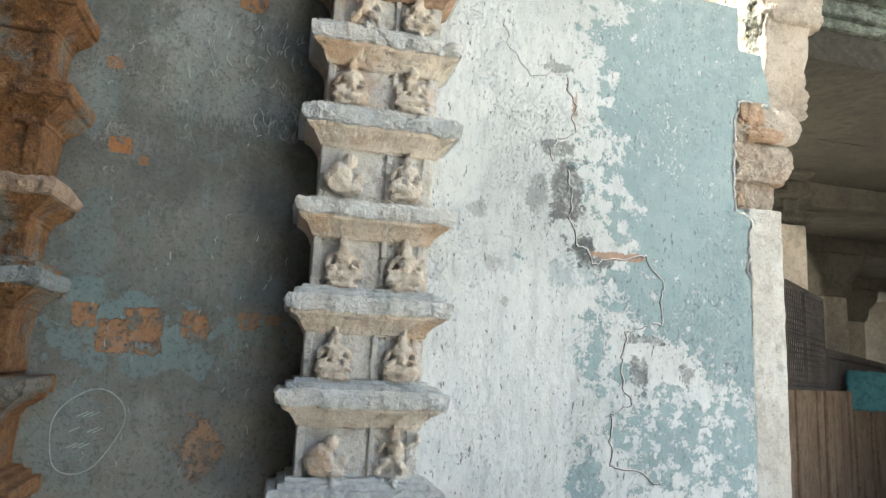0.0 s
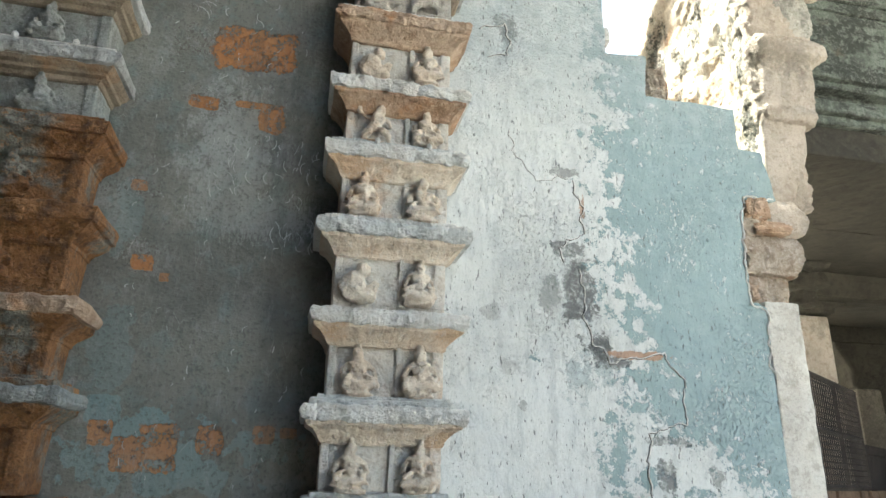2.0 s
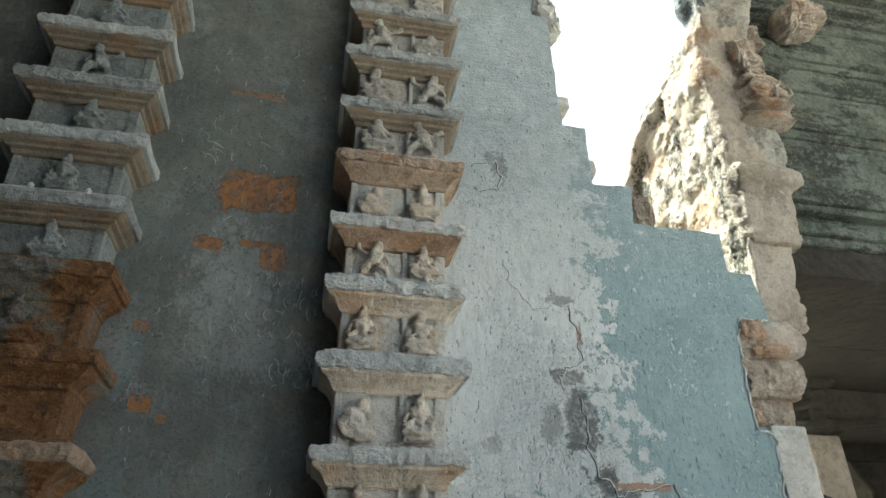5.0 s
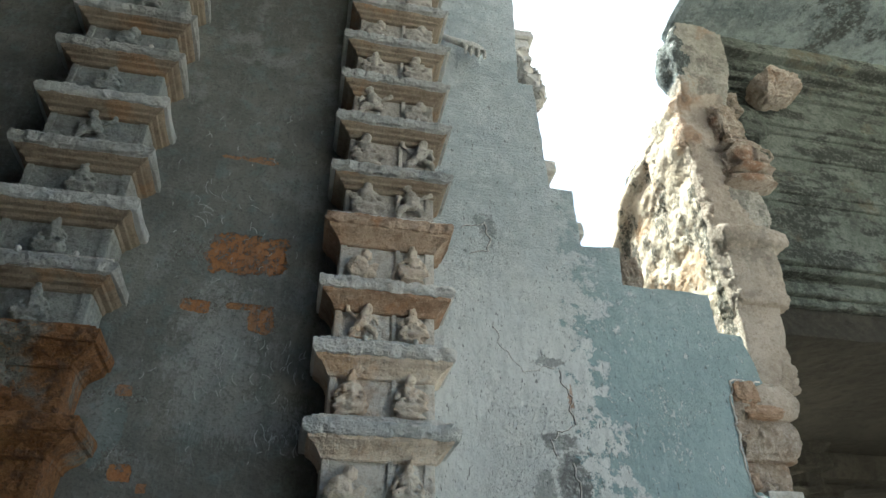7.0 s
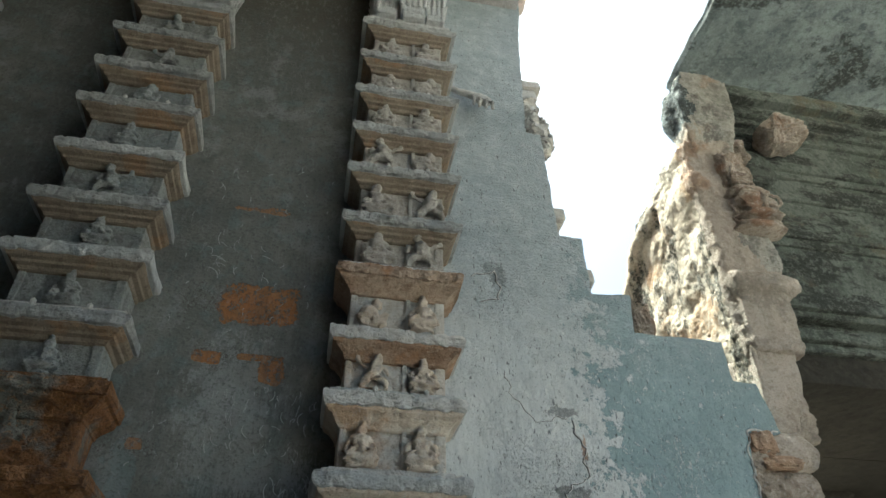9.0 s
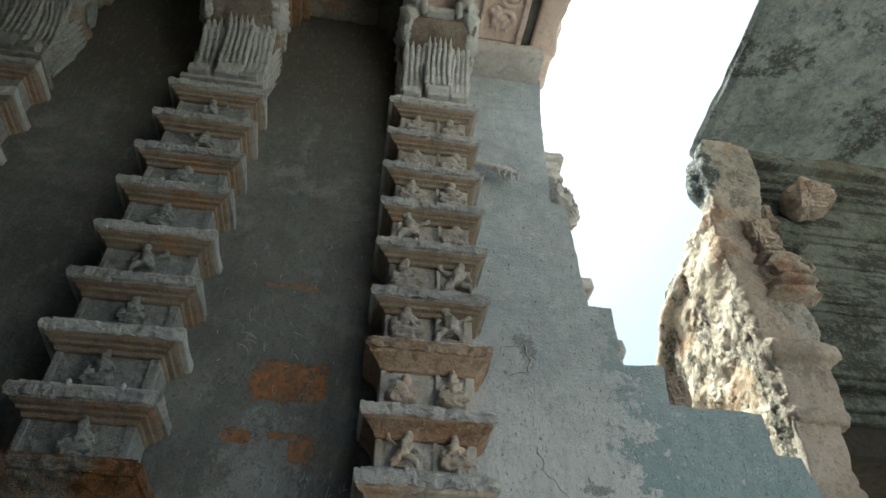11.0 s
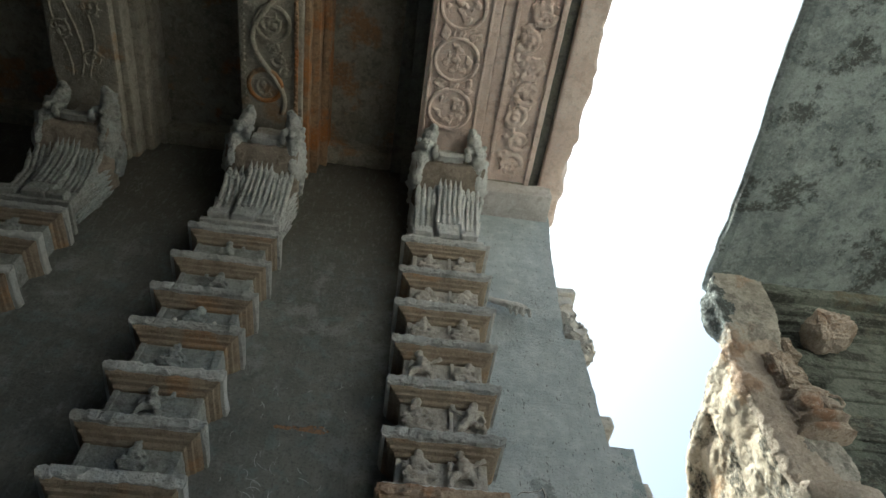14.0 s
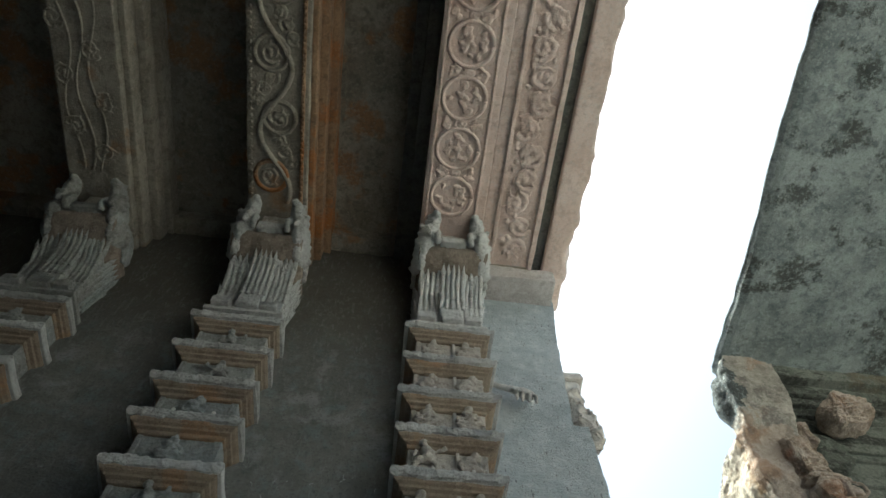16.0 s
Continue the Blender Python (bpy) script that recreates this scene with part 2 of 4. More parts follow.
def stone(name, base, pale, dark, tint=None, tint_amount=0.0, moss=0.0, depth=0.008, grow=(0.6, 1, 1.6), spread=0.0, speck=0.8):
    n = Nodes(name)
    n.gain = 1.9
    big, mid, fine = n.noise(0.45, shift=1), n.noise(0.07, 8, 0.65, shift=6), n.noise(0.008, 4)
    c = n.mix(n.step(big, 0.35, 0.65), base, pale)
    c = n.mix(n.step(mid, 0.5, 0.75, 0, 0.6), c, dark)
    if tint:
        c = n.mix(n.step(n.noise(0.4, 6, 0.58, shift=30), 0.62 - tint_amount * 0.3, 0.78 - tint_amount * 0.3, 0, 0.85), c, tint)
    if moss:
        c = n.mix(n.step(n.noise(0.4, 9, 0.72, grow, shift=40), 0.55 - spread, 0.66 - spread, 0, moss), c, (0.05, 0.052, 0.045))
        c = n.mix(n.step(n.noise(0.06, 8, 0.75, shift=44), 0.58, 0.66, 0, 0.5), c, pale)
    c = n.mix(n.step(fine, 0.56, 0.72, 0, 0.35 * speck), c, tuple(v * 0.5 for v in dark))
    c = n.mix(n.step(n.noise(0.16, 9, 0.78, shift=90), 0.5, 0.66, 0, 0.4 * speck), c, tuple(v * 0.8 for v in dark))
    c = n.mix(n.step(n.noise(0.03, 8, 0.75, shift=97), 0.56, 0.68, 0, 0.6 * speck), c, tuple(min(0.7, v * 1.2) for v in pale))
    pit = n.step(n.noise(0.02, 3, 0.6, shift=80), 0.62, 0.72, 0, 1)
    c = n.mix(n.math("MULTIPLY", pit, 0.3), c, dark)
    h = n.math("ADD", n.math("MULTIPLY", mid, 0.7), n.math("MULTIPLY", fine, 0.3))
    h = n.math("SUBTRACT", h, n.math("MULTIPLY", pit, 0.35))
    return n.finish(c, 0.88, h, depth)


M_GREY, M_WHITE = grey_plaster(), white_plaster()
M_TAN = stone("tan_carved_stone", (0.72, 0.61, 0.49), (0.80, 0.71, 0.60), (0.54, 0.42, 0.31), (0.62, 0.43, 0.28), 0.1, 0, 0.012, speck=0.45)
M_LIMED = stone("limewashed_carved_stone", (0.70, 0.655, 0.59), (0.79, 0.755, 0.70), (0.53, 0.455, 0.375), (0.66, 0.52, 0.40), 0.05, 0, 0.012, speck=0.45)
# grey stone, darkened further for the dim inner passage
M_DULL = stone("dimmed_grey_carved_stone", (0.30, 0.305, 0.285), (0.38, 0.39, 0.37), (0.18, 0.175, 0.16), (0.33, 0.36, 0.36), 0.3, 0, 0.012)
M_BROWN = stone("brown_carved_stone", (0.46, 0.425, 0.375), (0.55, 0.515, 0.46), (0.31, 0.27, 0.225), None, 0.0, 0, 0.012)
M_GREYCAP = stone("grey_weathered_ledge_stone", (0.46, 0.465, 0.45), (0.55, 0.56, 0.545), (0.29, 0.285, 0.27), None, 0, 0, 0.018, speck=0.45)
M_OCHRE = stone("ochre_soffit_stone", (0.28, 0.225, 0.17), (0.33, 0.275, 0.21), (0.20, 0.155, 0.115), (0.36, 0.23, 0.135), 0.05)
# granite with black lichen, lightened in colour to look more sunlit
M_FLANK = stone("sunlight_toned_granite_with_black_lichen", (0.60, 0.52, 0.405), (0.70, 0.63, 0.52), (0.40, 0.32, 0.235), (0.46, 0.31, 0.19), 0.15, 0.92, 0.005, (1.0, 0.7, 0.35), 0.09, 0.4)
M_CAP = stone("whitewashed_stone", (0.78, 0.76, 0.72), (0.84, 0.825, 0.79), (0.64, 0.605, 0.555), None, 0, 0, 0.022, speck=0.45)
M_BLUECAP = stone("blue_whitewashed_stone", (0.64, 0.65, 0.63), (0.74, 0.745, 0.725), (0.48, 0.475, 0.46), None, 0, 0, 0.02, speck=0.45)
M_RED = stone("red_ochre_painted_stone", (0.31, 0.15, 0.065), (0.42, 0.22, 0.10), (0.11, 0.075, 0.055), (0.27, 0.285, 0.255), 0.42, 0, 0.022)
# cushion stone darkened to give the shadow behind the lotus tips
M_CUSHION = stone("shade_brown_cushion_stone", (0.23, 0.195, 0.16), (0.30, 0.26, 0.215), (0.14, 0.115, 0.09))
# rain-stained granite of the cap, also used as a shaded tone
M_STAINED = stone("rain_stained_shaded_granite", (0.39, 0.37, 0.325), (0.52, 0.495, 0.44), (0.23, 0.21, 0.175), (0.40, 0.30, 0.22), 0.05, 0.5, 0.016, (1, 1, 0.7), 0.02, 0.6)
M_BEAM = stone("brown_ceiling_stone", (0.31, 0.285, 0.235), (0.39, 0.36, 0.30), (0.19, 0.175, 0.145), (0.34, 0.22, 0.13), -0.15)
M_REDBEAM = stone("ochre_stained_beam_stone", (0.30, 0.19, 0.115), (0.37, 0.25, 0.155), (0.16, 0.115, 0.08), (0.42, 0.17, 0.055), 0.35)
M_PINK = stone("pinkish_cornice_stone", (0.76, 0.61, 0.535), (0.84, 0.70, 0.63), (0.56, 0.42, 0.35), speck=0.45)
M_RUST = stone("rust_tinted_stone", (0.44, 0.30, 0.205), (0.52, 0.40, 0.30), (0.29, 0.185, 0.12), (0.46, 0.25, 0.13), 0.2, 0, 0.012)
# recess stone with the shade between beams put into its colour
M_DARK = stone("shade_toned_recess_stone", (0.153, 0.156, 0.145), (0.18, 0.18, 0.154), (0.072, 0.0734, 0.065))
M_PANEL = stone("stained_ceiling_stone", (0.27, 0.25, 0.20), (0.36, 0.335, 0.275), (0.15, 0.145, 0.12), (0.36, 0.20, 0.10), 0.22)
M_PIER = stone("sun_bleached_granite", (0.44, 0.375, 0.31), (0.53, 0.465, 0.395), (0.30, 0.24, 0.19), (0.38, 0.25, 0.165), 0.1, 0.3, 0.014, (1.0, 1.0, 0.8), 0.0, speck=0.45)
M_PALE = stone("pale_limewashed_granite", (0.53, 0.505, 0.46), (0.63, 0.605, 0.56), (0.36, 0.325, 0.28), speck=0.45)
M_ENTAB = stone("lichen_stained_granite", (0.115, 0.13, 0.11), (0.20, 0.22, 0.19), (0.05, 0.058, 0.05), (0.15, 0.13, 0.09), 0.0, 0.95, 0.02, (0.6, 1, 1.6), 0.05)
M_SLAB = stone("weathered_roof_slab_stone", (0.215, 0.25, 0.25), (0.33, 0.38, 0.375), (0.12, 0.145, 0.15), None, 0, 0.85, 0.012, (0.7, 0.7, 0.7), 0.02)
M_BROKEN = stone("broken_brown_stone", (0.45, 0.37, 0.295), (0.58, 0.51, 0.435), (0.26, 0.185, 0.13), (0.36, 0.21, 0.13), 0.3, 0, 0.025)
# granite with the hall's deep shade put into its base colour
M_SHADE = stone("shade_dark_granite", (0.0386, 0.0346, 0.0266), (0.0544, 0.0484, 0.0372), (0.0227, 0.0203, 0.016))
# column granite dimmed in colour to stand for the hall's shade
M_COLUMN = stone("shade_dimmed_granite", (0.147, 0.13, 0.105), (0.19, 0.17, 0.138), (0.096, 0.083, 0.066))
M_COURSE = stone("pale_pink_course_stone", (0.58, 0.55, 0.535), (0.67, 0.64, 0.625), (0.42, 0.385, 0.365))
M_GROUND = stone("dusty_paving_stone", (0.46, 0.437, 0.395), (0.53, 0.505, 0.46), (0.345, 0.32, 0.285))
M_IRON = stone("rusty_black_iron", (0.035, 0.03, 0.028), (0.06, 0.05, 0.045), (0.02, 0.018, 0.017))
M_WOOD = stone("brown_painted_board", (0.125, 0.082, 0.053), (0.175, 0.12, 0.08), (0.075, 0.047, 0.03))
M_CRACK = stone("dark_crack", (0.05, 0.048, 0.045), (0.09, 0.085, 0.08), (0.03, 0.03, 0.03))
M_CHALK = stone("pale_chalk", (0.50, 0.51, 0.50), (0.58, 0.59, 0.58), (0.34, 0.35, 0.35))
M_CLOTH = stone("teal_cloth", (0.03, 0.10, 0.11), (0.05, 0.14, 0.15), (0.015, 0.05, 0.06))


# ---- builders ----
def put_mesh(name, bm, material, smooth=False):
    me = bpy.data.meshes.new(name)
    bmesh.ops.recalc_face_normals(bm, faces=bm.faces)
    bm.to_mesh(me)
    bm.free()
    me.materials.append(material)
    if smooth:
        me.polygons.foreach_set("use_smooth", [True] * len(me.polygons))
    return me


def part(name, bm, material, parent, label="", smooth=False):
    ob = new(name, put_mesh(name, bm, material, smooth))
    ob.parent = parent
    return tagged(ob, label)


def again(name, mesh, parent, at=(0, 0, 0), scale=(1, 1, 1), turn=0.0, label=""):
    ob = new(name, mesh)
    ob.parent = parent
    ob.location, ob.scale = at, scale
    ob.rotation_euler = (0, turn, 0)
    return tagged(ob, label)


def thing(name, label, category, at=(0, 0, 0), group="", kind=""):
    ob = new(name)
    ob.location = at
    return tagged(ob, label, category, group, kind)


def setting(name, bm, material, label, category):
    return tagged(new(name, put_mesh(name, bm, material)), label, category, "", "structure")


def box(bm, x0, x1, y0, y1, z0, z1, bevel=0.0, cuts=0, rough=0.0, seed=0.0):
    """A block with worn edges."""
    b = bmesh.new()
    bmesh.ops.create_cube(b, size=1)
    for v in b.verts:
        v.co = Vector((x0 + (v.co.x + 0.5) * (x1 - x0), y0 + (v.co.y + 0.5) * (y1 - y0), z0 + (v.co.z + 0.5) * (z1 - z0)))
    if cuts:
        sizes = (x1 - x0, y1 - y0, z1 - z0)
        big = max(sizes)
        for axis, s in enumerate(sizes):
            k = max(0, round(cuts * s / big))
            if k:
                es = [e for e in b.edges if abs((e.verts[0].co - e.verts[1].co)[axis]) > 0.9 * s and abs((e.verts[0].co - e.verts[1].co).length - s) < 1e-4]
                bmesh.ops.subdivide_edges(b, edges=es, cuts=k, use_grid_fill=True)
    if bevel:
        es = [e for e in b.edges if len(e.link_faces) == 2 and e.calc_face_angle(0) > 0.5]
        bmesh.ops.bevel(b, geom=es, offset=bevel, segments=2, affect="EDGES", profile=0.6)
    if rough:
        roughen(b, rough, seed)
    me = bpy.data.meshes.new("tmp")
    b.to_mesh(me)
    b.free()
    bm.from_mesh(me)
    bpy.data.meshes.remove(me)
    return bm


def roughen(bm, amount, seed=0.0, size=0.08):
    for v in bm.verts:
        p = v.co / size + Vector((seed, seed * 0.7, -seed))
        v.co += noise.noise_vector(p) * amount + noise.noise_vector(p * 3.1) * amount * 0.5


def blob(bm, centre, radii, turn=(0, 0, 0), sub=2):
    m = Matrix.LocRotScale(centre, Euler([radians(a) for a in turn]), radii)
    bmesh.ops.create_icosphere(bm, subdivisions=sub, radius=1, matrix=m)
    return bm


def tube(bm, points, radius, sides=6, taper=None):
    """A bent rod through points."""
    rings = []
    pts = [Vector(p) for p in points]
    for i, p in enumerate(pts):
        d = (pts[min(i + 1, len(pts) - 1)] - pts[max(i - 1, 0)]).normalized()
        side = d.cross(Vector((0, 0, 1)) if abs(d.z) < 0.9 else Vector((0, 1, 0))).normalized()
        up = side.cross(d)
        r = radius * (taper(i / (len(pts) - 1)) if taper else 1)
        rings.append([bm.verts.new(p + (side * math.cos(a) + up * math.sin(a)) * r) for a in (2 * math.pi * k / sides for k in range(sides))])
    for a, b in zip(rings, rings[1:]):
        for k in range(sides):
            bm.faces.new((a[k], a[(k + 1) % sides], b[(k + 1) % sides], b[k]))
    bm.faces.new(rings[0])
    bm.faces.new(rings[-1])
    return bm


def moulding(bm, half, depth, profile, steps=14, wear=0.0, seed=0.0):
    """A course that runs round three sides of a block on a wall at y = 0: half its width, its depth, and its profile of (outward, z)."""
    rows = []
    for o, z, *more in profile:
        x, y = half + o, -(depth + o + sum(more))
        line = [(-x, 0.01), (-x, y * 0.5)] + [(-x + 2 * x * i / steps, y) for i in range(steps + 1)] + [(x, y * 0.5), (x, 0.01)]
        rows.append([bm.verts.new((a, b, z)) for a, b in line])
    for a, b in zip(rows, rows[1:]):
        for i in range(len(a) - 1):
            bm.faces.new((a[i], a[i + 1], b[i + 1], b[i]))
    for row in (rows[0], rows[-1]):
        n = len(row)
        for i in range(n // 2):
            if n - 2 - i > i + 1:
                bm.faces.new((row[i], row[i + 1], row[n - 2 - i], row[n - 1 - i]))
    if wear:
        roughen(bm, wear, seed, 0.05)
    return bm

# ---- the walls of the passage ----
WALL, LEDGE = 2.8, 2.52
bm = bmesh.new()
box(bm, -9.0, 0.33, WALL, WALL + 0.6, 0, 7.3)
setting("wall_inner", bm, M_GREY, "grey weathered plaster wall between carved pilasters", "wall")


def outline_wall(bm, outline, y0, y1, seed):
    """An upright wall of the given x-z outline, its broken edge made ragged."""
    pts = []
    for (xa, za), (xb, zb), ragged in outline:
        k = max(2, round(math.hypot(xb - xa, zb - za) / 0.035)) if ragged else 1
        for i in range(k):
            u = i / k
            p = Vector((xa + (xb - xa) * u, 0, za + (zb - za) * u))
            if ragged and i:
                p += noise.noise_vector(p * 9 + Vector((seed, 0, 0))) * ragged + noise.noise_vector(p * 31) * ragged * 0.5
            pts.append((p.x, p.z))
    front = [bm.verts.new((x, y0, z)) for x, z in pts]
    back = [bm.verts.new((x, y1, z)) for x, z in pts]
    bm.faces.new(front)
    bm.faces.new(back[::-1])
    n = len(pts)
    for i in range(n):
        bm.faces.new((front[i], back[i], back[(i + 1) % n], front[(i + 1) % n]))
    return bm


# corners of the broken outer edge, from the ground up
EDGE = [(2.19, 0.0), (2.18, 2.0), (2.17, 2.02), (2.19, 2.32), (2.10, 2.34), (2.11, 2.72), (2.15, 2.89), (2.33, 2.90), (2.28, 3.17), (2.15, 3.175),
        (2.15, 3.41), (1.64, 3.415), (1.66, 3.66), (1.43, 3.645), (1.43, 4.04), (1.285, 4.04), (1.27, 4.92), (1.165, 4.92), (1.2, 5.9), (1.24, 6.4), (1.24, 6.6)]
sides = [((0.33, 0.0), EDGE[0], 0)]
sides += [(a, b, 0.0 if i == 0 else 0.018 if i < 8 else 0.009) for i, (a, b) in enumerate(zip(EDGE, EDGE[1:]))]
sides += [(EDGE[-1], (0.33, 6.6), 0), ((0.33, 6.6), (0.33, 0.0), 0)]
bm = outline_wall(bmesh.new(), sides, WALL, WALL + 0.45, 2.0)
setting("wall_outer", bm, M_WHITE, "flaking whitewashed plaster wall over pale blue paint, with a broken stepped outer edge", "wall")


def crack(points, radius, material, name, label, seed, dx=0.0, dz=0.0):
    bm = bmesh.new()
    pts = []
    for (xa, za), (xb, zb) in zip(points, points[1:]):
        k = max(2, round(math.hypot(xb - xa, zb - za) / 0.02))
        for i in range(k):
            u = i / k
            p = Vector((xa + (xb - xa) * u, 0, za + (zb - za) * u))
            j = noise.noise_vector(p * 14 + Vector((seed, 3, 1)))
            j += noise.noise_vector(p * 45) * 0.35
            pts.append((p.x + j.x * 0.032 + dx, WALL - 0.001 + dx * 0.4, p.z + j.z * 0.032 + dz))
    tube(bm, pts, radius, 5, lambda u: 0.55 + 0.75 * abs(noise.noise(Vector((u * 17, seed, 0)))) + 0.2)
    return tagged(new(name, put_mesh(name, bm, material, True)), label, "crack", "cracks in the wall", "structure")


MAIN = [(0.884, 3.10), (0.93, 2.964), (1.03, 2.87), (1.21, 2.885), (1.254, 2.737), (1.248, 2.625), (1.124, 2.526), (1.167, 2.451)]
LOW = [(1.21, 2.43), (1.235, 2.25), (1.27, 2.09), (1.356, 2.011), (1.611, 2.06), (1.698, 1.949), (1.712, 1.742), (1.50, 1.716), (1.499, 1.48), (1.541, 1.384), (1.446, 1.332), (1.447, 1.119), (1.72, 1.063)]
LOOP = [(0.74, 3.66), (0.86, 3.72), (0.90, 3.63), (0.88, 3.55), (0.76, 3.52)]
for k, (line, wide) in enumerate(((MAIN[:4], 0.0012), (MAIN[3:], 0.0022), (LOW, 0.0024), (LOOP, 0.0024))):
    crack(line, wide, M_CRACK, "crack", "thin dark crack in whitewashed plaster", 1.0 + k)
    crack(line, wide * 2.0, M_CAP, "plaster_lip", "raised pale plaster lip along a crack", 1.0 + k, wide * 2.2, wide * 1.2)



crack(EDGE[1:8], 0.006, M_CAP, "plaster_rim", "white broken rim of the plaster round a torn edge", 9.0, -0.004)


def strokes(n, x0, x1, z0, z1, lean, length, seed):
    """Thin chalk scratches on the wall, as flat ribbons."""
    rnd = random.Random(seed)
    bm = bmesh.new()
    for _ in range(n):
        x, z, a = rnd.uniform(x0, x1), rnd.uniform(z0, z1), radians(90 + rnd.gauss(lean, 25))
        l, w = rnd.uniform(0.3, 1) * length, rnd.uniform(0.0008, 0.0022)
        bend = rnd.uniform(-0.3, 0.3) * l
        row = []
        for i in range(5):
            u = i / 4 - 0.5
            px = x + math.cos(a) * l * u - math.sin(a) * bend * (u * u * 4)
            pz = z + math.sin(a) * l * u + math.cos(a) * bend * (u * u * 4)
            row.append([bm.verts.new((px - math.sin(a) * w * k, WALL - 0.003, pz + math.cos(a) * w * k)) for k in (-1, 1)])
        for p, q in zip(row, row[1:]):
            bm.faces.new((p[0], p[1], q[1], q[0]))
    return bm


for k, (n, *area) in enumerate(((46, -0.45, 0.0, 2.62, 2.92, 0, 0.06), (16, -0.2, 0.02, 2.40, 2.52, 10, 0.07), (60, -0.75, 0.02, 1.05, 3.0, 0, 0.035), (18, -0.62, -0.3, 3.5, 3.75, 30, 0.09), (40, -0.75, 0.0, 3.0, 4.3, 0, 0.04))):
    tagged(new("chalk_marks", put_mesh("chalk_marks", strokes(n, *area, k + 1), M_CHALK)), "pale chalk scratches on grey plaster", "chalk marks", "", "stuff")
bm = bmesh.new()
tube(bm, [(-0.635 + (0.115 + 0.01 * math.sin(3 * a)) * math.cos(a) + 0.03 * math.sin(a), WALL - 0.001, 1.22 + 0.15 * math.sin(a)) for a in np.linspace(0, 6.28, 50)], 0.0025, 4)
for i in range(9):
    x, z = -0.69 + 0.02 * (i % 5), 1.16 + 0.055 * (i // 3)
    tube(bm, [(x, WALL - 0.001, z), (x + 0.035, WALL - 0.001, z + 0.018)], 0.002, 4)
tagged(new("chalk_ring", put_mesh("chalk_ring", bm, M_CHALK)), "oval chalk outline with plain strokes inside it", "chalk marks", "", "stuff")

bm = bmesh.new()
box(bm, 0.62, 1.22, 2.56, 3.1, 6.40, 6.582, 0.012, 10, 0.008)
setting("trim_course", bm, M_COURSE, "projecting pale stone course on top of the wall", "stone course")


# ---- the pilasters ----
def figure(kind, seed):
    """A small worn relief figure, about 0.19 m high, standing out of the plane y = 0."""
    bm = bmesh.new()
    rnd = random.Random(seed)
    s = rnd.choice((-1, 1))
    if kind == "seated":
        blob(bm, (0, -0.012, 0.012), (0.06, 0.03, 0.012), sub=1)
        blob(bm, (0, -0.018, 0.038), (0.056, 0.03, 0.018), (0, 4 * s, 0))
        blob(bm, (0.03, -0.03, 0.043), (0.03, 0.016, 0.014), (0, 15, 0))
        blob(bm, (-0.03, -0.03, 0.043), (0.03, 0.016, 0.014), (0, -15, 0))
        blob(bm, (0, -0.012, 0.085), (0.027, 0.022, 0.042), (0, 5 * s, 0))
        blob(bm, (0, -0.014, 0.108), (0.036, 0.02, 0.018))
        blob(bm, (0.004 * s, -0.018, 0.142), (0.019, 0.019, 0.022))
        blob(bm, (0.004 * s, -0.012, 0.165), (0.013, 0.013, 0.018))
        for q in (-1, 1):
            blob(bm, (q * 0.043, -0.012, 0.088), (0.010, 0.011, 0.032), (0, q * -18, 0), 1)
            blob(bm, (q * 0.036, -0.03, 0.066), (0.022, 0.010, 0.010), (0, q * 30, 0), 1)
    elif kind == "dancing":
        blob(bm, (0, -0.01, 0.01), (0.055, 0.026, 0.012), sub=1)
        blob(bm, (-0.024 * s, -0.014, 0.045), (0.014, 0.015, 0.038), (0, 22 * s, 0))
        blob(bm, (0.034 * s, -0.02, 0.06), (0.03, 0.017, 0.016), (0, 28 * s, 0))
        blob(bm, (0.05 * s, -0.014, 0.035), (0.012, 0.012, 0.03), (0, -15 * s, 0), 1)
        blob(bm, (0, -0.014, 0.078), (0.03, 0.022, 0.022))
        blob(bm, (0.006 * s, -0.014, 0.112), (0.027, 0.02, 0.034), (0, 10 * s, 0))
        blob(bm, (0.014 * s, -0.018, 0.155), (0.018, 0.018, 0.021))
        blob(bm, (0.016 * s, -0.012, 0.177), (0.013, 0.012, 0.014), sub=1)
        blob(bm, (-0.045 * s, -0.01, 0.125), (0.03, 0.011, 0.011), (0, 35 * s, 0), 1)
        blob(bm, (-0.06 * s, -0.01, 0.15), (0.010, 0.010, 0.026), (0, 0, 0), 1)
        blob(bm, (0.05 * s, -0.012, 0.105), (0.011, 0.011, 0.03), (0, -20 * s, 0), 1)
    elif kind == "standing":
        for q in (-1, 1):
            blob(bm, (q * 0.016, -0.012, 0.045), (0.014, 0.015, 0.05), (0, q * 8, 0))
            blob(bm, (q * 0.042, -0.01, 0.115), (0.010, 0.010, 0.035), (0, q * -25, 0), 1)
        blob(bm, (0.004 * s, -0.014, 0.092), (0.028, 0.02, 0.02))
        blob(bm, (0, -0.014, 0.122), (0.028, 0.02, 0.036), (0, 8 * s, 0))
        blob(bm, (0, -0.018, 0.165), (0.018, 0.017, 0.02))
        blob(bm, (0.03 * s, -0.01, 0.175), (0.035, 0.01, 0.010), (0, -20 * s, 0), 1)
        blob(bm, (-0.02 * s, -0.01, 0.18), (0.03, 0.01, 0.009), (0, 10 * s, 0), 1)
    else:
        blob(bm, (0, -0.012, 0.03), (0.05, 0.028, 0.03))
        blob(bm, (0.02 * s, -0.016, 0.075), (0.034, 0.024, 0.036), (0, 20 * s, 0))
        blob(bm, (-0.01 * s, -0.02, 0.115), (0.022, 0.02, 0.024))
